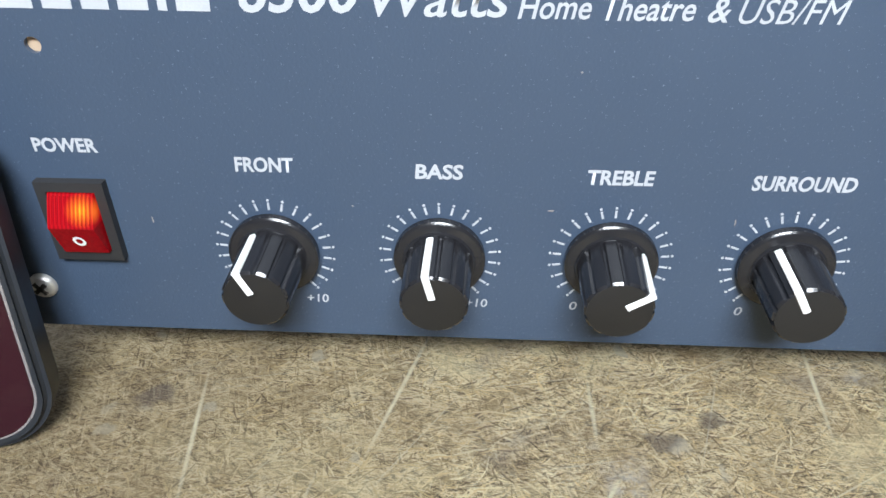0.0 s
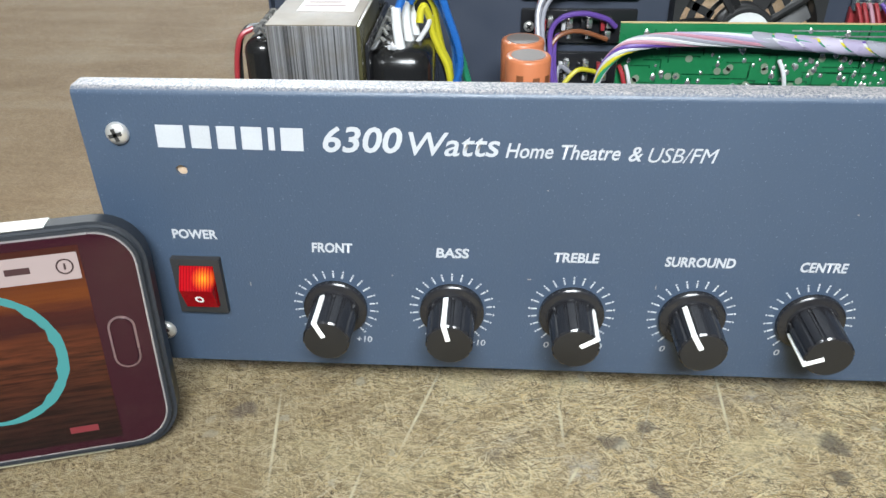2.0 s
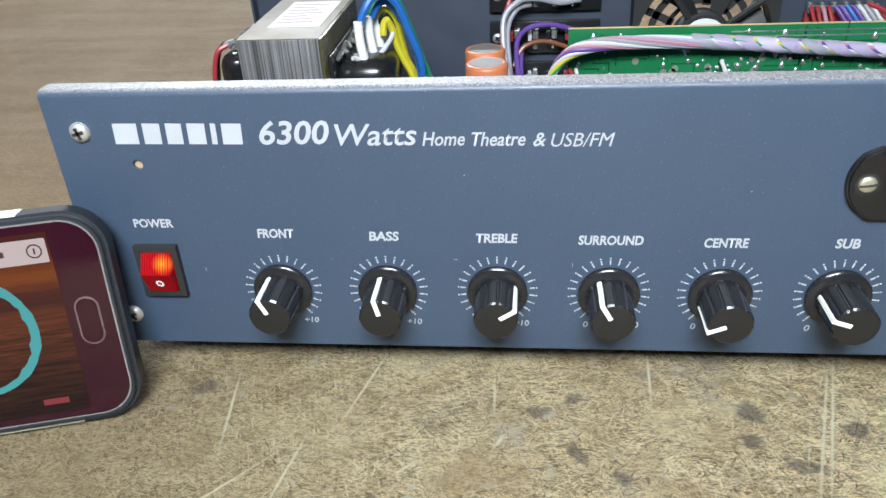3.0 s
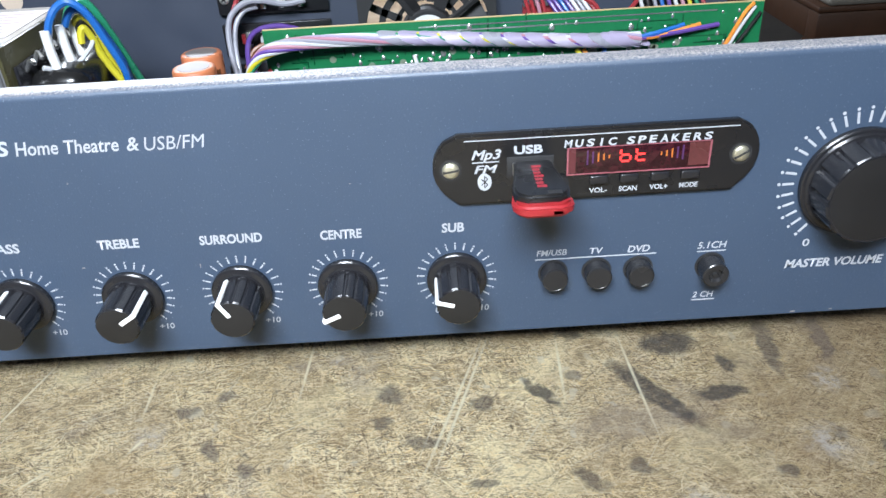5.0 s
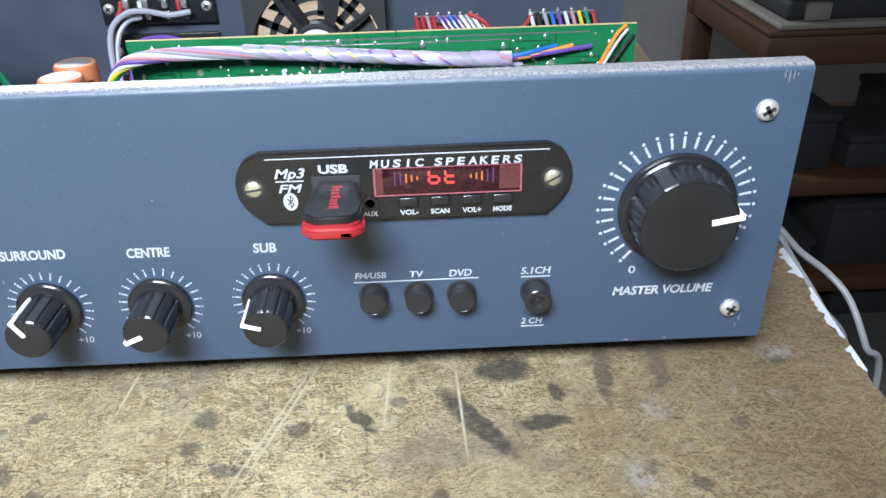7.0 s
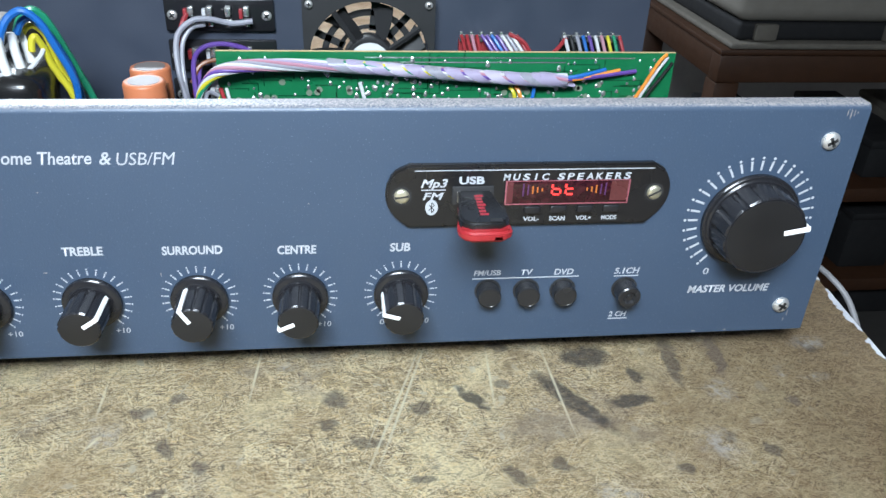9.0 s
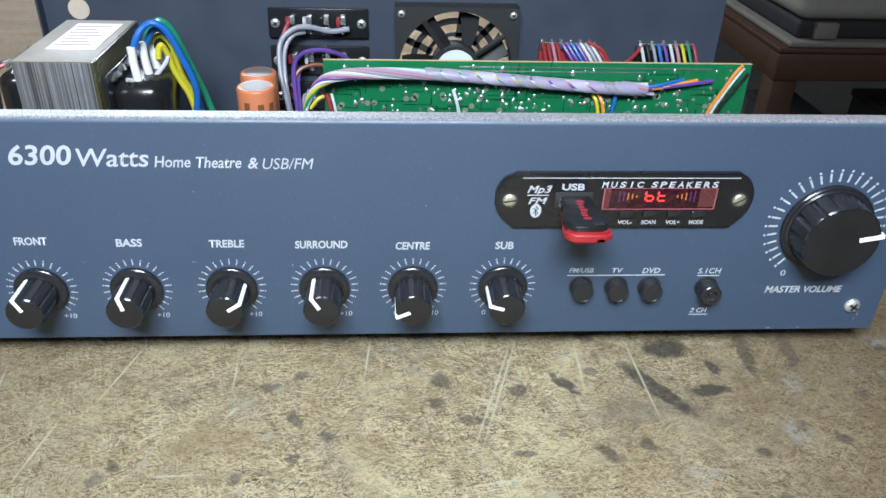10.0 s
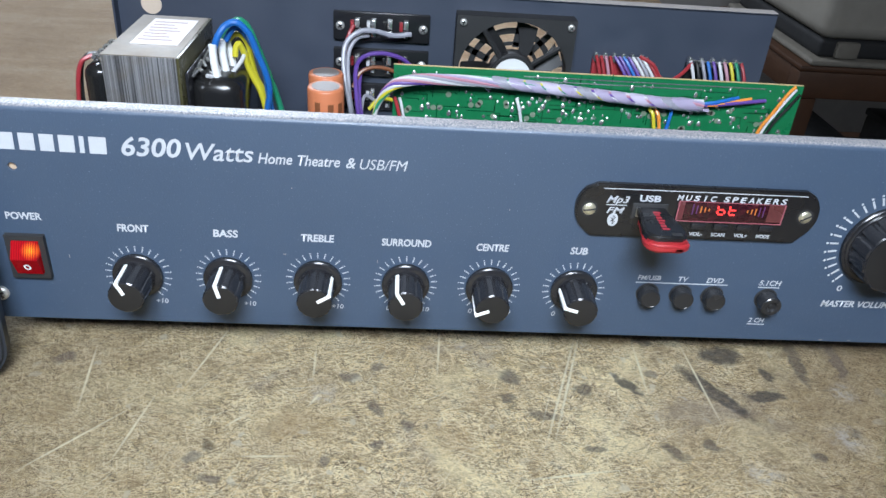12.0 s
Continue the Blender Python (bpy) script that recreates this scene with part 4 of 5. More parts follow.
def usb_stick():
    """A flat stick that widens towards its round end: black top shell over a red tray that wraps the end."""
    ob = thing("usb_stick", "small black and red memory stick plugged into the front", "memory stick")

    def outline(y0, y1, grow):
        rows = []
        for k in range(13):
            q = k / 12
            y = y0 + (y1 - y0) * q
            w = 6.5 + 2.4 * min(1, q * 1.5) ** 1.3 + grow
            if q > 0.8:
                w *= (1 - ((q - 0.8) / 0.2) ** 2.4 * 0.42)
            rows.append((y, w))
        side = [(289.6 + w + 0.5 * (y + 4) / -30, y) for y, w in rows]
        return side + [(289.6 - w + 0.5 * (y + 4) / -30, y) for y, w in reversed(rows)]

    def plate(pts, z0, z1, bevel):
        bm = bmesh.new()
        lo = [bm.verts.new((x, y, z0)) for x, y in pts]
        hi = [bm.verts.new((x, y, z1)) for x, y in pts]
        k = len(pts)
        for j in range(k):
            bm.faces.new((lo[j], lo[(j + 1) % k], hi[(j + 1) % k], hi[j]))
        bm.faces.new(lo[::-1])
        bm.faces.new(hi)
        bmesh.ops.recalc_face_normals(bm, faces=bm.faces)
        if bevel:
            bmesh.ops.bevel(bm, geom=[e for e in bm.edges if abs(e.verts[0].co.z - e.verts[1].co.z) < 1e-5], offset=bevel, segments=3, affect="EDGES")
        return bm

    part("shell", plate(outline(-3.2, -28.6, -0.5), 79.4, 83.5, 0.8), SHELL, ob, "glossy black shell")
    bm = plate(outline(-9.0, -31.2, 0.25), 77.0, 81.0, 1.3)
    for v in bm.verts:
        if v.co.z > 79 and v.co.y < -26:
            v.co.z += 0.10 * (-26 - v.co.y)
    part("tray", bm, RED, ob, "red plastic tray and rounded end")
    # solid block: the shade inside the loop hole is put into its dark red
    part("loop_hole", box(bmesh.new(), 292.0, 295.8, -31.2, -29.0, 77.9, 80.0, 0.5), worn("loop_hole_shade", (0.10, 0.008, 0.01), 0.6), ob)
    part("notch", box(bmesh.new(), 291.4, 295.6, -27.4, -25.2, 83.3, 83.56), BLACK_MATT, ob, "", 0)
    part("plug", box(bmesh.new(), 283.4, 295.6, -3.4, -2.4, 78.4, 82.6, 0.2), STEEL, ob, "bright metal plug")
    red = worn("dark_red_print", (0.30, 0.02, 0.03), 0.4)
    for k in range(7):
        y = -7.5 - 2.3 * k
        part("print_bar", box(bmesh.new(), 288.7, 291.0 + 0.7 * (k % 3 == 0), y - 1.6, y, 83.4, 83.57), red, ob, "", 0)
    ob.location = (0.00075, -0.0002, 0.0006)


usb_stick()


# ---- inside the amplifier ----
BACK = 238.0


def rear_panel():
    xa, xb, z1, cx, cz, r = -3.0, 439.0, 110.5, 259.6, 61.7, 37.0
    bm = bmesh.new()
    # a sheet with a round opening behind the fan
    ring = []
    for s in range(48):
        a = 2 * math.pi * s / 48
        ring.append((cx + r * math.cos(a), cz + r * math.sin(a)))
    for y in (BACK, BACK + 1.2):
        edge = []
        for s in range(48):
            a = 2 * math.pi * s / 48
            c, d = math.cos(a), math.sin(a)
            k = min((xb - cx) / c if c > 1e-6 else 1e9, (xa - cx) / c if c < -1e-6 else 1e9, (z1 - cz) / d if d > 1e-6 else 1e9, (14.5 - cz) / d if d < -1e-6 else 1e9)
            edge.append((cx + k * c, cz + k * d))
        for qx, qz in ((xa, 14.5), (xb, 14.5), (xb, z1), (xa, z1)):
            best = min(range(48), key=lambda s: (edge[s][0] - qx) ** 2 + (edge[s][1] - qz) ** 2)
            edge[best] = (qx, qz)
        inner = [bm.verts.new((x, y, z)) for x, z in ring]
        outer = [bm.verts.new((x, y, z)) for x, z in edge]
        for s in range(48):
            bm.faces.new((inner[s], inner[(s + 1) % 48], outer[(s + 1) % 48], outer[s]))
    bmesh.ops.recalc_face_normals(bm, faces=bm.faces)
    box(bm, xa, xb, BACK, BACK + 9, z1 - 0.6, z1 + 0.6)
    box(bm, xa - 0.6, xa + 0.6, BACK - 8, BACK + 1, 14.5, z1)
    part("rear_panel", bm, CHASSIS, amp, "dark blue-grey steel rear panel", 30)
    # pale strip laid on the flange: its lit top put into the colour
    part("rear_lip", box(bmesh.new(), xa, xb, BACK - 0.3, BACK + 9, z1 + 0.6, z1 + 1.1), worn("lit_paint_edge", (0.40, 0.365, 0.345), 0.55, grain=1200, depth=0.5), amp, "top lip with its light put into a pale colour")
    part("cable_hole", lathe(bmesh.new(), [(6.6, 0), (6.6, 0.3)], (19.2, BACK, 94.0), "-y", 24), worn("pale_opening", (0.55, 0.45, 0.36), 0.7), amp)


rear_panel()


def fan():
    ob = new("cooling_fan")
    ob.parent = amp
    cx, cz, y0, y1 = 259.6, 61.7, 224.5, 237.8
    bm = bmesh.new()
    n = 48
    loops = []
    for y in (y0, y1):
        inner, outer = [], []
        for s in range(n):
            a = 2 * math.pi * s / n + math.pi / 4
            c, d = math.cos(a), math.sin(a)
            k = 40 / max(abs(c), abs(d))
            inner.append(bm.verts.new((cx + 37.5 * c, y, cz + 37.5 * d)))
            outer.append(bm.verts.new((cx + k * c, y, cz + k * d)))
        loops.append((inner, outer))
    (i0, o0), (i1, o1) = loops
    for s in range(n):
        t = (s + 1) % n
        bm.faces.new((i0[s], i0[t], o0[t], o0[s]))
        bm.faces.new((i1[s], o1[s], o1[t], i1[t]))
        bm.faces.new((o0[s], o0[t], o1[t], o1[s]))
        bm.faces.new((i0[t], i0[s], i1[s], i1[t]))
    bmesh.ops.recalc_face_normals(bm, faces=bm.faces)
    part("fan_frame", bm, BLACK_MATT, ob, "", 30)
    part("hub", lathe(bmesh.new(), [(16, 0), (16, 12), (15, 13)], (cx, 237, cz), "-y", 36), BLACK_MATT, ob)
    part("hub_sticker", lathe(bmesh.new(), [(13, 0), (13, 0.3)], (cx, 224, cz), "-y", 36), WHITE_PLASTIC, ob, "round white sticker")
    for k in range(7):
        bm = bmesh.new()
        front, back = [], []
        for q in range(7):
            r = 15.5 + 20.5 * q / 6
            a = 2 * math.pi * k / 7 + 0.012 * (r - 15)
            front.append((r, a, 229.8))
            back.append((r, a + 0.40, 235.0))
        rows = [[bm.verts.new((cx + r * math.cos(a), y, cz + r * math.sin(a))) for r, a, y in row] for row in (front, back)]
        thick = [[bm.verts.new((v.co.x, v.co.y + 0.9, v.co.z)) for v in row] for row in rows]
        for q in range(6):
            bm.faces.new((rows[0][q], rows[0][q + 1], rows[1][q + 1], rows[1][q]))
            bm.faces.new((thick[0][q], thick[1][q], thick[1][q + 1], thick[0][q + 1]))
        part("blade", bm, BLACK_MATT, ob)
    # finger guard of the housing: rings and struts
    bm = bmesh.new()
    for ra, rb in ((18.0, 20.5), (26.0, 30.0)):
        for s in range(40):
            a, b = 2 * math.pi * s / 40, 2 * math.pi * (s + 1) / 40
            prism(bm, [(cx + r * math.cos(t), cz + r * math.sin(t)) for r, t in ((ra, a), (rb, a), (rb, b), (ra, b))], 238.2, 239.0)
    for k in range(10):
        a = 2 * math.pi * (k + 0.3) / 10
        c, d = math.cos(a), math.sin(a)
        prism(bm, [(cx + r * c - q * d, cz + r * d + q * c) for r, q in ((17, -2.2), (38, -2.2), (38, 2.2), (17, 2.2))], 238.2, 239.0)
    part("guard", bm, BLACK_MATT, ob, "slotted guard plate", 0)
    for k in range(4):
        a = radians(35 + 90 * k)
        part("strut", tube(bmesh.new(), [(cx + 14 * math.cos(a), 226, cz + 14 * math.sin(a)), (cx + 38 * math.cos(a), 226, cz + 38 * math.sin(a))], 1.9, 6, 2), BLACK_MATT, ob)
    for sx in (-1, 1):
        for sz in (-1, 1):
            slotted_head("screw", cx + sx * 35.8, cz + sz * 35.8, 223.5, 2.4, 1.6, SCREW, ob, True, 20 + 30 * sx)


fan()


def terminal_strip(z):
    ob = new("terminal_strip")
    ob.parent = amp
    xa, xb = 138.0, 202.4
    part("base", box(bmesh.new(), xa, xb, 234.0, BACK, z - 9.5, z + 9.5, 0.8), BLACK, ob)
    for x in (xa + 4.5, xb - 4.5):
        slotted_head("screw", x, z, 234, 3.0, 1.6, SCREW, ob, True, 35)
    for k in range(4):
        x = xa + 16 + k * 10.8
        part("tab", box(bmesh.new(), x - 1.6, x + 1.6, 228.5, 234.2, z + 0.5, z + 6.0, 0.4), SOLDER, ob, "tinned solder tab")
        part("tab", box(bmesh.new(), x - 1.6, x + 1.6, 230.5, 234.2, z - 6.0, z - 1.5, 0.4), SOLDER, ob)
        part("sleeve", box(bmesh.new(), x - 4.4, x - 2.2, 229.5, 234.2, z - 1.0, z + 4.5, 0.3), INSULATION["red" if k in (0, 3) else "white"] if k != 2 else BLACK, ob)


for z in (87.9, 63.4, 39.0):
    terminal_strip(z)


def transformer():
    ob = new("transformer")
    ob.parent = amp
    ob.location.z = -0.0095
    part("core", box(bmesh.new(), 25.0, 64.2, 121, 202, 25.2, 105.6, 0.6), LAMINATION, ob, "grey laminated steel core")
    part("varnish_edge", box(bmesh.new(), 64.2, 66.0, 120.6, 202.3, 25.2, 105.9, 0.4), AMBER, ob, "amber varnished edge")
    part("top_sheet", box(bmesh.new(), 24.8, 64.3, 121.4, 202.2, 105.6, 106.0, 0.15), CORE_TOP, ob, "brown varnished top of the core")
    label = part("paper_label", box(bmesh.new(), 34, 60, 142, 194, 106.0, 106.25), STICKER, ob, "creased white paper label")
    faint = worn("faint_print", (0.34, 0.26, 0.255), 0.7)
    for k in range(7):
        part("print_bar", box(bmesh.new(), 36 + (k % 2), 55 - 3 * (k % 3), 150 + k * 6, 152 + k * 6, 106.25, 106.3), faint, label, "", 0)
    part("winding", box(bmesh.new(), 66.0, 95, 132, 193, 26.5, 91, 9, 4), WINDING, ob, "windings wrapped in glossy black tape")
    part("bobbin_flange", box(bmesh.new(), 66.2, 68.2, 127, 198, 26.5, 96, 1), BLACK, ob)
    part("winding", box(bmesh.new(), 10, 24.4, 130, 193, 26.5, 96, 6, 4), WINDING, ob)
    # solder lugs along the bobbin
    for k in range(6):
        y = 134 + k * 9
        part("lug", tube(bmesh.new(), [(69, y, 92), (72.5, y - 1, 97 + (k % 2) * 1.5), (75, y - 3, 96)], 1.0, 6, 3), SOLDER, ob)
    for k in range(4):
        y = 136 + k * 9
        part("lug", tube(bmesh.new(), [(22, y, 95), (18.5, y - 1, 101), (16, y - 2, 99)], 1.2, 6, 3), SOLDER, ob)
    # white sleeves and leads
    for k, (x, y) in enumerate(((81, 140), (84, 150), (86, 160))):
        part("sleeve", tube(bmesh.new(), [(x, y, 89), (x - 1.5, y + 1, 98), (x - 2, y + 2, 108)], 2.3, 10, 4), WHITE_PLASTIC, ob, "white heat-shrink sleeve")
    part("lead", tube(bmesh.new(), [(14, 140, 99), (8, 137, 95), (5, 135, 80), (4, 134, 55), (6, 140, 27)], 1.25), INSULATION["red"], ob)
    part("lead", tube(bmesh.new(), [(17, 145, 99), (10, 142, 98), (6, 140, 88), (5.5, 139, 60), (8, 150, 27)], 1.2), INSULATION["black"], ob)
    for name, pts, r in (("blue", [(79, 143, 104), (82, 144, 112), (86, 146, 117.5), (92, 147, 119.5), (98, 149, 113), (102, 151, 101), (106, 153, 88), (107, 155, 77), (104, 158, 60), (102, 160, 28)], 1.9),
                         ("green", [(82, 158, 106), (85, 160, 113), (90, 161, 117), (95, 163, 113), (100, 165, 100), (105, 167, 84), (109, 169, 70), (113, 171, 50), (114, 172, 28)], 1.9),
                         ("blue", [(84, 153, 107), (88, 154, 113.5), (92, 156, 113.5), (97, 158, 106), (101, 160, 96), (104, 162, 85), (105, 163, 74), (107, 164, 55), (108, 165, 28)], 1.8),
                         ("yellow", [(83, 163, 100), (86, 161, 107), (90, 161, 109), (94, 163, 103), (96, 165, 91), (98, 167, 81), (102, 168, 71), (106, 170, 50), (108, 171, 28)], 1.8),
                         ("yellow", [(88, 157, 97), (88.6, 158, 102), (90.3, 159, 104), (92.5, 161, 98), (94, 162, 90), (97, 163, 82), (101, 164, 72), (104, 166, 50), (105, 167, 28)], 1.8),
                         ("black", [(85, 162, 100), (88, 161, 106), (91, 162, 106), (93.5, 164, 99), (95, 166, 88), (97, 168, 79), (102, 170, 60), (104, 171, 28)], 1.8),
                         ("white", [(76, 136, 92), (84, 145, 88), (91, 156, 94), (93, 162, 99)], 1.2)):
        part("lead", tube(bmesh.new(), pts, r), INSULATION[name], ob)


transformer()


def capacitor(x, y, top):
    ob = new("capacitor")
    ob.parent = amp
    part("can", lathe(bmesh.new(), [(10.9, 0), (10.9, 2), (10.3, 3), (10.9, 4), (10.9, top - 17.4), (10.4, top - 16.2), (9.0, top - 15.7), (8.3, top - 16.0)], (x, y, 15.7), "z", 40), ORANGE, ob, "orange plastic sleeve", 50)
    part("vent", lathe(bmesh.new(), [(8.2, 0), (8.2, 0.25)], (x, y, top - 0.28), "z", 32), CAP_TOP, ob, "grey metal top")
    bm = bmesh.new()
    for a0, z0, z1 in ((radians(-112), top - 30, top - 7), (radians(-70), top - 30, top - 8), (radians(-35), top - 26, top - 8)):
        rows = [[bm.verts.new((x + 11.0 * math.cos(a0 + d), y + 11.0 * math.sin(a0 + d), z)) for d in (-0.16, 0, 0.16)] for z in (z0, z1)]
        for q in range(2):
            bm.faces.new((rows[0][q], rows[0][q + 1], rows[1][q + 1], rows[1][q]))
    part("print_bar", bm, INSULATION["brown"], ob, "dark print bars", 0)


capacitor(137.6, 183.5, 72.3)
capacitor(139.6, 158.5, 72.3)


def circuit_board():
    ob = new("circuit_board")
    ob.parent = amp
    xa, xb, y, top = 179.6, 422.5, 147.0, 98.5
    part("substrate", box(bmesh.new(), xa, xb, y, y + 1.6, 23.5, top), GREEN, ob, "green solder-masked board", 0)
    part("board_edge", box(bmesh.new(), xa, xb, y + 0.05, y + 1.55, top, top + 0.35), BOARD_EDGE, ob, "", 0)
    part("edge_track", box(bmesh.new(), 255, 362, y - 0.1, y + 0.02, top - 5.6, top - 4.9), SOLDER, ob, "tinned edge track", 0)
    part("edge_track", box(bmesh.new(), 255, 400, y - 0.1, y + 0.02, top - 3.2, top - 2.5), SOLDER, ob, "", 0)
    ob.location.z = -0.0075
    rng = random.Random(7)
    dots = bmesh.new()
    for k in range(230):
        x, z = rng.uniform(xa + 5, xb - 5), rng.choice([rng.uniform(60, 83), rng.uniform(60, 96)])
        r = rng.choice([0.7, 0.9, 1.1, 1.5])
        lathe_dot = bmesh.ops.create_icosphere(dots, subdivisions=1, radius=r)["verts"]
        for v in lathe_dot:
            v.co = Vector((x + v.co.x, y + v.co.y * 0.7, z + v.co.z * rng.uniform(0.9, 1.5)))
    tagged(part("solder_field", dots, SOLDER, ob, "shiny solder joints"), kind="stuff")
    tracks = bmesh.new()
    for k in range(90):
        x, z = rng.uniform(xa + 6, xb - 25), rng.uniform(58, 92)
        w = rng.uniform(4, 22)
        box(tracks, x, x + w, y - 0.06, y + 0.02, z, z + 0.6)
        h = rng.uniform(-9, 9)
        box(tracks, x + w, x + w + 0.6, y - 0.06, y + 0.02, min(z, z + h), max(z, z + h) + 0.6)
    tagged(part("track_pattern", tracks, GREEN_DARK, ob, "dark green copper tracks", 0), kind="stuff")
    pads = bmesh.new()
    for k in range(60):
        x, z = rng.uniform(xa + 6, xb - 6), rng.uniform(60, 84)
        lathe(pads, [(1.7, 0), (1.7, 0.12)], (x, y, z), "-y", 10)
    tagged(part("pad_field", pads, worn("dull_pad", (0.25, 0.30, 0.22), 0.4, 0.4), ob, "dull copper pads", 0), kind="stuff")


circuit_board()


def loom():
    """The wire bundle that lies along the top of the circuit board, in spiral wrap."""
    ob = new("wire_loom")
    ob.parent = amp
    spine = [(170, 139, 40), (169.5, 138, 72), (177, 137, 88), (190, 137, 93.8), (213, 139, 94.4), (246, 141, 93.2), (279, 142, 90.6), (313, 142, 88.0), (347, 142, 85.8), (362, 142, 86.4)]
    ob.location.z = -0.008
    line = smooth_line(spine, 10)
    colors = ("white", "yellow", "green", "white", "lavender", "pink", "grey", "white", "pink", "purple")
    for k, c in enumerate(colors):
        pts = []
        for q, p in enumerate(line[::3]):
            a = 2 * math.pi * k / len(colors) + q * 0.42
            rr = 2.3
            pts.append((p.x, p.y + rr * math.cos(a), p.z + rr * math.sin(a)))
        part("wire", tube(bmesh.new(), pts, 1.05, 7, 3), INSULATION[c], ob)
    # spiral wrap, in turns
    for q in range(50, len(line) - 2, 3):
        p = line[q]
        half = 4.3
        bm = bmesh.new()
        rows = []
        for s in range(17):
            a = 2 * math.pi * s / 16
            rows.append([bm.verts.new((p.x + sh + 6.5 * math.sin(a + 2.6), p.y + rr * math.cos(a), p.z - 0.075 * (sh + 6.5 * math.sin(a + 2.6)) + rr * math.sin(a))) for sh, rr in ((-half, 3.3), (half, 3.1), (half, 3.4), (-half, 3.6))])
        for a, b in zip(rows, rows[1:]):
            for j in range(4):
                bm.faces.new((a[j], a[(j + 1) % 4], b[(j + 1) % 4], b[j]))
        bmesh.ops.recalc_face_normals(bm, faces=bm.faces)
        part("wrap_turn", bm, INSULATION[("lavender", "grey", "lavender", "lavender", "pale_violet")[q // 3 % 5]], ob)
    for c, end in (("blue", (384, 145.5, 90.4)), ("orange", (392, 145.5, 90.0)), ("purple", (401, 145.5, 89.6))):
        part("wire", tube(bmesh.new(), [(358, 142, 86), (371, 142, 87.6 + (0.8 if c == "blue" else -0.8)), end], 1.15, 7, 5), INSULATION[c], ob)


loom()


def loose_wires():
    ob = new("loose_wires")
    ob.parent = amp
    sink = 8.0

    def P(c, pts, r=1.4):
        low = [(x, y, max(z - sink, 17)) for x, y, z in pts]
        return part("wire", tube(bmesh.new(), low, r, 8, 7), INSULATION[c], ob)

    P("orange", [(417, 146, 98.6), (412, 143, 95), (406, 142, 84), (400, 142, 71), (397, 142, 50)], 1.0)
    P("white", [(418, 146, 97), (413, 143, 92), (407, 142, 82), (402, 142, 70), (399, 142, 50)], 0.8)
    P("black", [(421, 146, 94), (414, 143, 86), (407, 142, 75), (402, 142, 55)], 0.9)
    P("yellow", [(332, 146, 81), (334.5, 143, 77), (338, 142, 60)], 1.1)
    P("orange", [(335.5, 146, 81), (338, 143, 76), (341, 142, 60)], 1.1)
    P("blue", [(346, 146, 82), (344.5, 143, 76), (342.5, 142, 60)], 1.1)
    P("red", [(180.5, 146, 80), (182.5, 143, 75), (186, 142, 60)], 1.1)
    P("white", [(183.5, 146, 80), (185, 143, 75), (188, 142, 60)], 0.9)
    P("white", [(252, 146, 83), (254, 142, 77), (258, 142, 60)], 1.0)
    # from the terminal strips
    sink = 14.8
    P("grey", [(190, 228, 101), (178, 226, 100), (165, 224, 103), (155, 222, 102), (147, 218, 94), (147, 210, 78), (152, 200, 55), (152, 195, 25)], 1.7)
    P("grey", [(162, 228, 99), (154, 225, 97), (149, 219, 88), (150, 208, 70), (154, 200, 45), (155, 198, 20)], 1.5)
    P("red", [(152, 229, 105), (149, 227, 99), (147, 222, 92), (146, 215, 80)], 1.5)
    P("purple", [(190, 228, 80), (184, 226, 85), (172, 225, 88), (160, 224, 86), (154, 222, 78), (155, 212, 62), (158, 205, 40), (158, 202, 20)], 1.5)
    P("brown", [(186, 228, 73), (170, 226, 78), (158, 222, 76), (152, 218, 66)], 1.3)
    P("purple", [(163, 228, 76), (157, 224, 74), (157, 214, 58), (161, 206, 40)], 1.4)
    P("yellow", [(186, 228, 52), (178, 225, 56), (170, 222, 57), (163, 220, 50)], 1.4)
    P("grey", [(168, 228, 53), (160, 224, 58), (158, 214, 50)], 1.3)


loose_wires()


def pin_blocks():
    """Two rear sockets with a row of tinned pins and coloured leads."""
    for name, xa, xb, cols in (("input_block", 316, 353, ("red", "red", "pink", "red", "purple", "purple", "blue", "purple", "white", "grey", "white", "red")),
                               ("output_block", 382, 420, ("white", "black", "grey", "blue", "purple", "white", "pink", "yellow", "green", "red"))):
        ob = new(name)
        ob.parent = amp
        ob.location = (0, 0.008, -0.0148)
        part("body", box(bmesh.new(), xa, xb, 225, 229.5, 60, 90, 0.8), INSULATION["red"] if name == "input_block" else BLACK, ob)
        part("bus_wire", tube(bmesh.new(), [(xa, 223, 93), ((xa + xb) / 2, 223, 92.5), (xb, 223, 93)], 0.6, 6, 3), SOLDER, ob)
        n = len(cols)
        for k, c in enumerate(cols):
            x = xa + 1 + (xb - xa - 2) * k / (n - 1)
            if k % 2 == 0:
                part("pin", box(bmesh.new(), x - 0.9, x + 0.9, 222, 227, 89, 95, 0.3), SOLDER, ob, "tinned pin")
            lean = 9 if name == "input_block" and k > 3 else 3
            part("lead", tube(bmesh.new(), [(x, 222, 93), (x + lean * 0.35, 219, 89), (x + lean, 215, 79), (x + lean * 1.3, 212, 60), (x + lean, 205, 34)], 1.15, 7, 5), INSULATION[c], ob)
        if name == "input_block":
            part("lead", tube(bmesh.new(), [(347, 222, 94), (356, 218, 90), (362, 216, 82), (370, 217, 80), (378, 219, 85), (384, 221, 92)], 1.4, 7, 5), INSULATION["red"], ob)


pin_blocks()


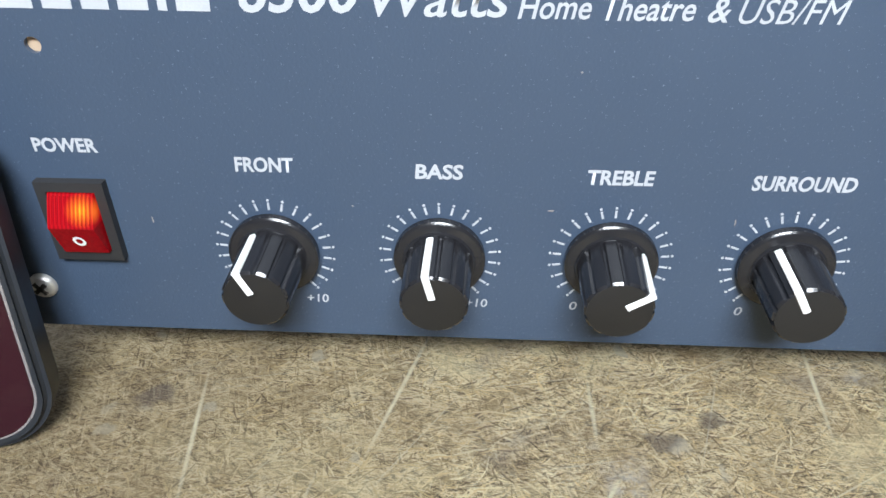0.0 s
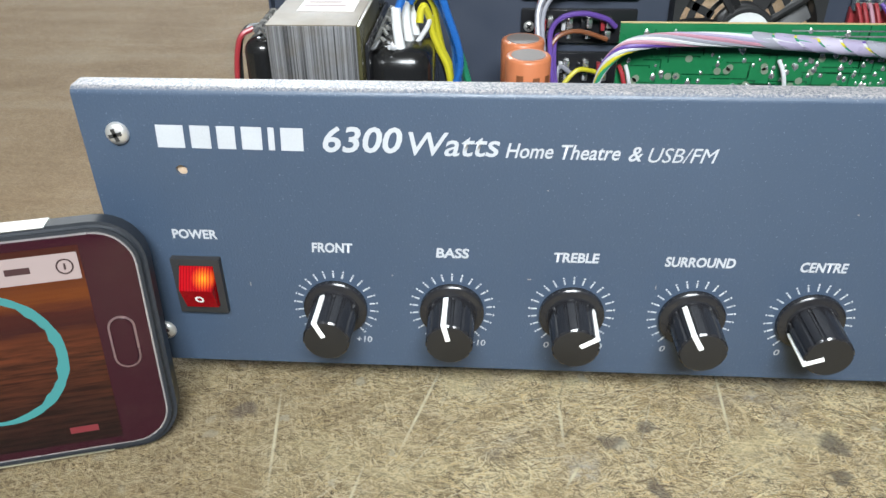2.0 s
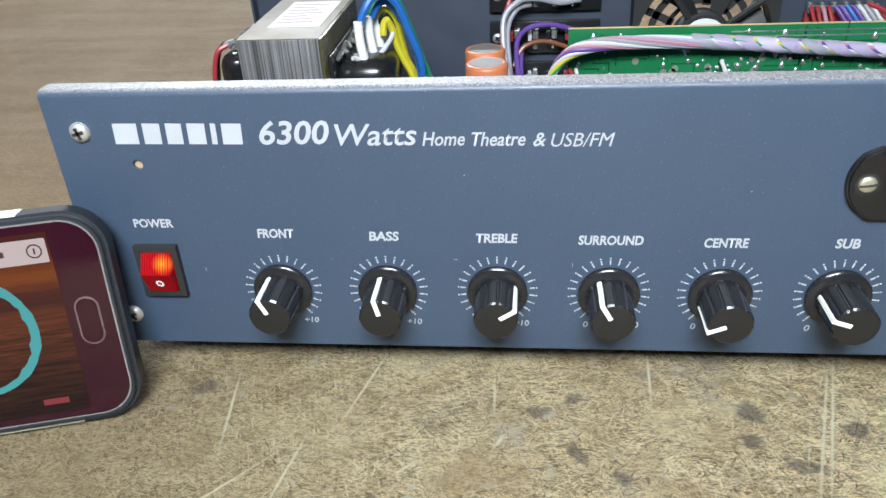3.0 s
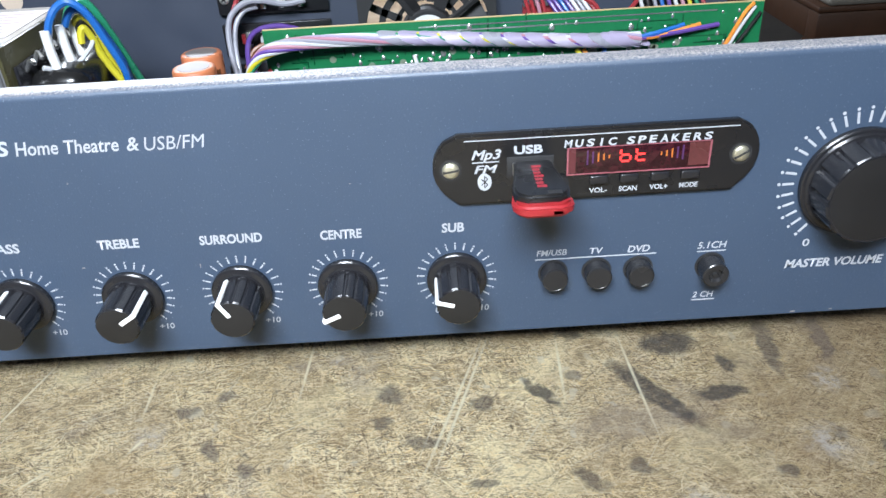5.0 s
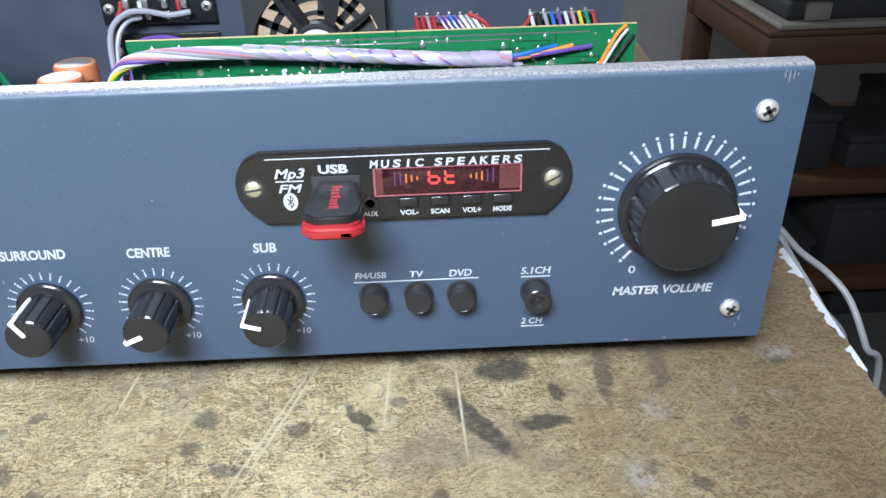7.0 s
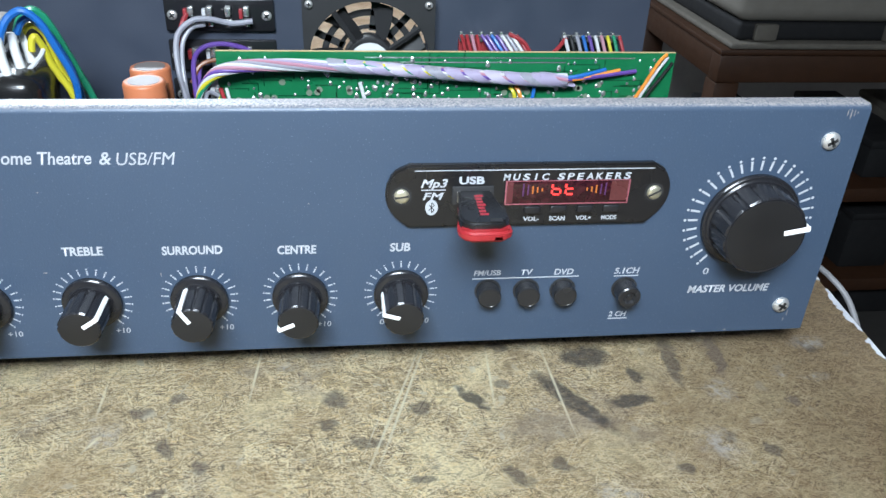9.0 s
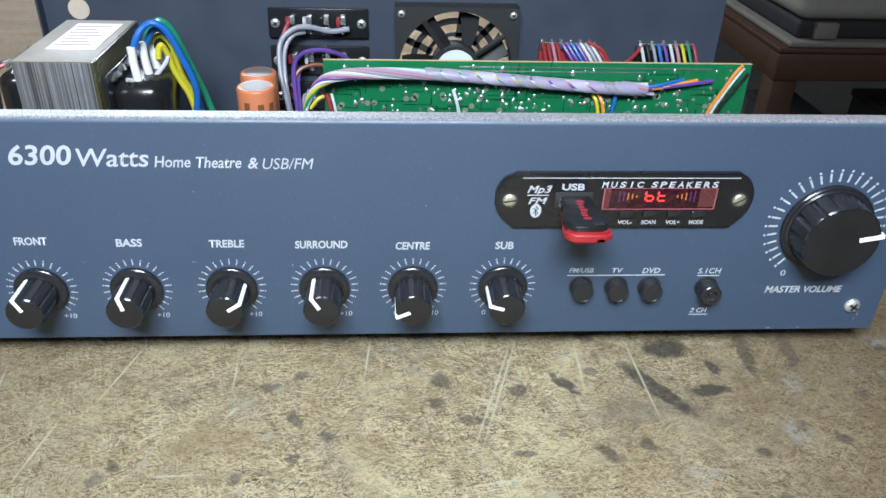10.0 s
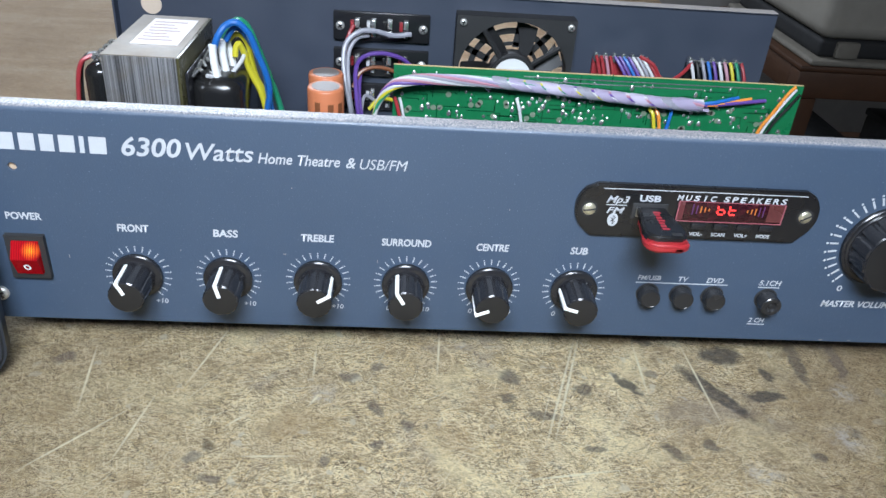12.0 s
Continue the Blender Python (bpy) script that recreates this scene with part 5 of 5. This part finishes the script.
# ---- the phone that leans on the panel ----
def phone():
    ob = thing("smartphone", "black smartphone in dark case, sunset on screen, leaning on the amplifier", "smartphone")
    ang, lean = radians(16), radians(11)
    L, W, T = 146.0, 78.5, 10.5

    def slab(bm, x0, x1, z0, z1, y0, y1, r, bevel):
        pts = []
        for cx, cz, a0 in ((x1 - r, z1 - r, 0), (x0 + r, z1 - r, 90), (x0 + r, z0 + r, 180), (x1 - r, z0 + r, 270)):
            for k in range(9):
                a = radians(a0 + k * 90 / 8)
                pts.append((cx + r * math.cos(a), cz + r * math.sin(a)))
        prism(bm, pts, y0, y1)
        if bevel:
            bmesh.ops.bevel(bm, geom=[e for e in bm.edges if abs(e.verts[0].co.y - e.verts[1].co.y) < 1e-5], offset=bevel, segments=3, affect="EDGES")
        return bm

    made = [part("case", slab(bmesh.new(), -L, 0, 0, W, 0, -T, 14, 1.6), CASE, ob, "dark grey rubber case"),
            part("glass", slab(bmesh.new(), -L + 3.2, -3.0, 3.2, W - 3.0, -T + 0.4, -T - 0.35, 11.5, 0.3), GLASS_BLACK, ob, "glossy black front glass"),
            # thin pale slab added to draw the white glint round the glass
            part("glass_edge", slab(bmesh.new(), -L + 2.8, -2.5, 2.7, W - 2.5, -T + 0.4, -T - 0.1, 12.0, 0.15), worn("pale_glass_glint", (0.42, 0.40, 0.42), 0.25, 0.7), ob, "added bright rim, a painted glint round the front glass"),
            part("screen", slab(bmesh.new(), -L + 17, -17.8, 6.0, W - 6.0, -T - 0.3, -T - 0.43, 0.3, 0), SCREEN, ob, "lit screen with dusk sky over water"),
            part("case_rim", box(bmesh.new(), -L + 14, -26, -T + 1.0, -1.5, W - 0.4, W + 0.5, 0.4), SCREW, ob, "bright metal edge of the phone"),
            part("lower_rim", box(bmesh.new(), -L + 14, -22, -T + 1.0, -1.5, -0.0, 0.5, 0.2), BRASS, ob, "golden metal edge of the phone")]
    bm = bmesh.new()
    slab(bm, -14.4, -7.6, 31.0, 47.5, -T - 0.3, -T - 0.75, 3.3, 0.35)
    made.append(part("home_button", bm, GLASS_BLACK, ob, "oval home button"))
    bm = bmesh.new()
    slab(bm, -15.1, -6.9, 30.3, 48.2, -T - 0.3, -T - 0.5, 4.0, 0.1)
    made.append(part("button_ring", bm, worn("dark_chrome", (0.30, 0.22, 0.23), 0.3, 0.8), ob, "dark metal button ring"))
    scr = made[3]
    bm = bmesh.new()
    wave = [0.3 + 2.2 * max(0, math.cos(2 * math.pi * s / 72)) ** 0.7 * (0.8 + 0.8 * noise.noise(Vector((0.5 * min(s, 72 - s), 2, 0)))) for s in range(72)]
    rings = [[bm.verts.new((-50.5 + (r + g * wave[s]) * math.cos(2 * math.pi * s / 72), -T - 0.5, 38.3 + (r + g * wave[s]) * math.sin(2 * math.pi * s / 72))) for s in range(72)] for r, g in ((21.0, -0.8), (22.0, 0.3))]
    for s in range(72):
        bm.faces.new((rings[0][s], rings[0][(s + 1) % 72], rings[1][(s + 1) % 72], rings[1][s]))
    ring = part("visualiser_ring", bm, CYAN, scr, "cyan ring", 0)
    bm = bmesh.new()
    slab(bm, -104, -18.6, 62.0, 70.5, -T - 0.42, -T - 0.5, 0.4, 0)
    part("title_bar", bm, glow("pale_title_bar", (0.50, 0.36, 0.36), 0.75, (0.1, 0.1, 0.1)), scr, "pale title strip", 0)
    bm = bmesh.new()
    for k in range(9):
        box(bm, -100 + k * 7.6, -95 + k * 7.6 + (k % 3), -T - 0.58, -T - 0.5, 65.3, 67.3)
    part("title_print", bm, glow("grey_print", (0.10, 0.05, 0.06), 0.5), scr, "grey bars of small print", 0)
    bm = bmesh.new()
    loops = [[bm.verts.new((-22.6 + r * math.cos(2 * math.pi * s / 32), -T - 0.56, 66.3 + r * math.sin(2 * math.pi * s / 32))) for s in range(32)] for r in (2.0, 2.5)]
    for s in range(32):
        bm.faces.new((loops[0][s], loops[0][(s + 1) % 32], loops[1][(s + 1) % 32], loops[1][s]))
    box(bm, -22.9, -22.3, -T - 0.6, -T - 0.55, 65.3, 67.3)
    part("info_mark", bm, glow("dark_mark", (0.05, 0.03, 0.04), 0.5), scr, "round info mark", 0)
    bm = bmesh.new()
    box(bm, -33, -24.5, -T - 0.5, -T - 0.42, 9.6, 11.8)
    part("red_badge", bm, glow("dull_red_badge", (0.34, 0.03, 0.05), 0.7), scr, "small dull red badge", 0)
    ob.matrix_world = Matrix.Translation((0.0207, -0.0178, 0.0003)) @ Matrix.Rotation(ang, 4, "Z") @ Matrix.Rotation(-lean, 4, "X")
    return ob


phone()


# ---- beyond the bench ----
def white_cables():
    ob = thing("power_cable", "two grey-white mains cables hanging beside the bench edge", "cable")
    part("strand", tube(bmesh.new(), [(455, 190, 2), (478, 128, 2.5), (488, 108, 2), (500, 98, -10), (513.6, 92, -20), (522, 82, -30), (529, 71, -50), (544, 76, -80), (560, 90, -250), (566, 100, -600), (590, 100, -745)], 1.7, 8, 8), CABLE_WHITE, ob)
    part("strand", tube(bmesh.new(), [(450, 186, 2), (474, 124, 2), (485, 97, 1.6), (492, 90, -8), (506, 77.6, -30), (526, 80, -60), (545, 90, -150), (550, 100, -600), (570, 110, -745)], 1.6, 8, 8), CABLE_WHITE, ob)


white_cables()


def rack():
    ob = thing("wooden_rack", "orange-brown varnished wooden rack with dark shelves", "rack")
    xa, xb, ya, yb = 885, 1850, 1010, 1420
    for x in (xa, xb - 46):
        for y in (ya, yb - 46):
            part("leg", box(bmesh.new(), x, x + 46, y, y + 46, -750, -207, 4), ORANGE_WOOD, ob)
    for y in (ya, yb - 35):
        part("rail", box(bmesh.new(), xa - 2, xb + 2, y - 3, y + 35, -207, -157, 5), ORANGE_WOOD, ob)
    for x in (xa, xb - 35):
        part("rail", box(bmesh.new(), x, x + 35, ya + 36, yb - 36, -207, -157, 5), ORANGE_WOOD, ob)
    part("top", box(bmesh.new(), xa - 4, xb + 4, ya - 5, yb + 5, -157, -147, 3), ORANGE_WOOD, ob)
    for z in (-450, -660):
        part("shelf", box(bmesh.new(), xa + 2, xb - 2, ya + 4, yb - 4, z, z + 30, 3), ORANGE_WOOD, ob)


rack()


def old_set():
    ob = thing("old_appliance", "dusty grey rounded appliance casing standing on the wooden rack", "appliance")
    ob.location.z = -0.056
    part("base_tray", box(bmesh.new(), 896, 1720, 1004, 1412, -91, -80, 5, 3), DUSTY, ob, "grey rounded base tray")
    part("plinth", box(bmesh.new(), 912, 1705, 1022, 1400, -80, -48, 8, 3), DARK_STUFF, ob, "dark recessed plinth")
    for x in (940, 1180, 1420):
        part("plinth_block", box(bmesh.new(), x, x + 40, 1012, 1024, -78, -50, 3), DUSTY, ob)
    part("casing", box(bmesh.new(), 902, 1715, 1010, 1404, -48, 240, 26, 5), GREY_CASE, ob, "pale dusty casing")
    part("front_recess", box(bmesh.new(), 1000, 1640, 1004, 1012, 18, 200, 5), DARK_STUFF, ob, "dark glass front")


old_set()


def shelf_clutter():
    rng = random.Random(3)
    for z, count in ((-420, 6), (-630, 6), (-750, 5)):
        x = 970
        for k in range(count):
            w, h, d = rng.uniform(70, 170), rng.uniform(60, 150), rng.uniform(150, 300)
            high = min(h, 84 if z < -700 else 160)
            mat = (DARK_STUFF, DUSTY, DARK_STUFF, DARK_STUFF)[(k + count) % 4]
            ob = thing("storage_box", "dark dusty box stored on the rack shelf", "box", "boxes on the rack")
            part("body", box(bmesh.new(), x, x + w, 1060, 1060 + d, z, z + high - 16, 5), mat, ob)
            part("lid", box(bmesh.new(), x - 3, x + w + 3, 1056, 1064 + d, z + high - 16, z + high, 4), mat, ob)
            x += w + rng.uniform(10, 40)


shelf_clutter()
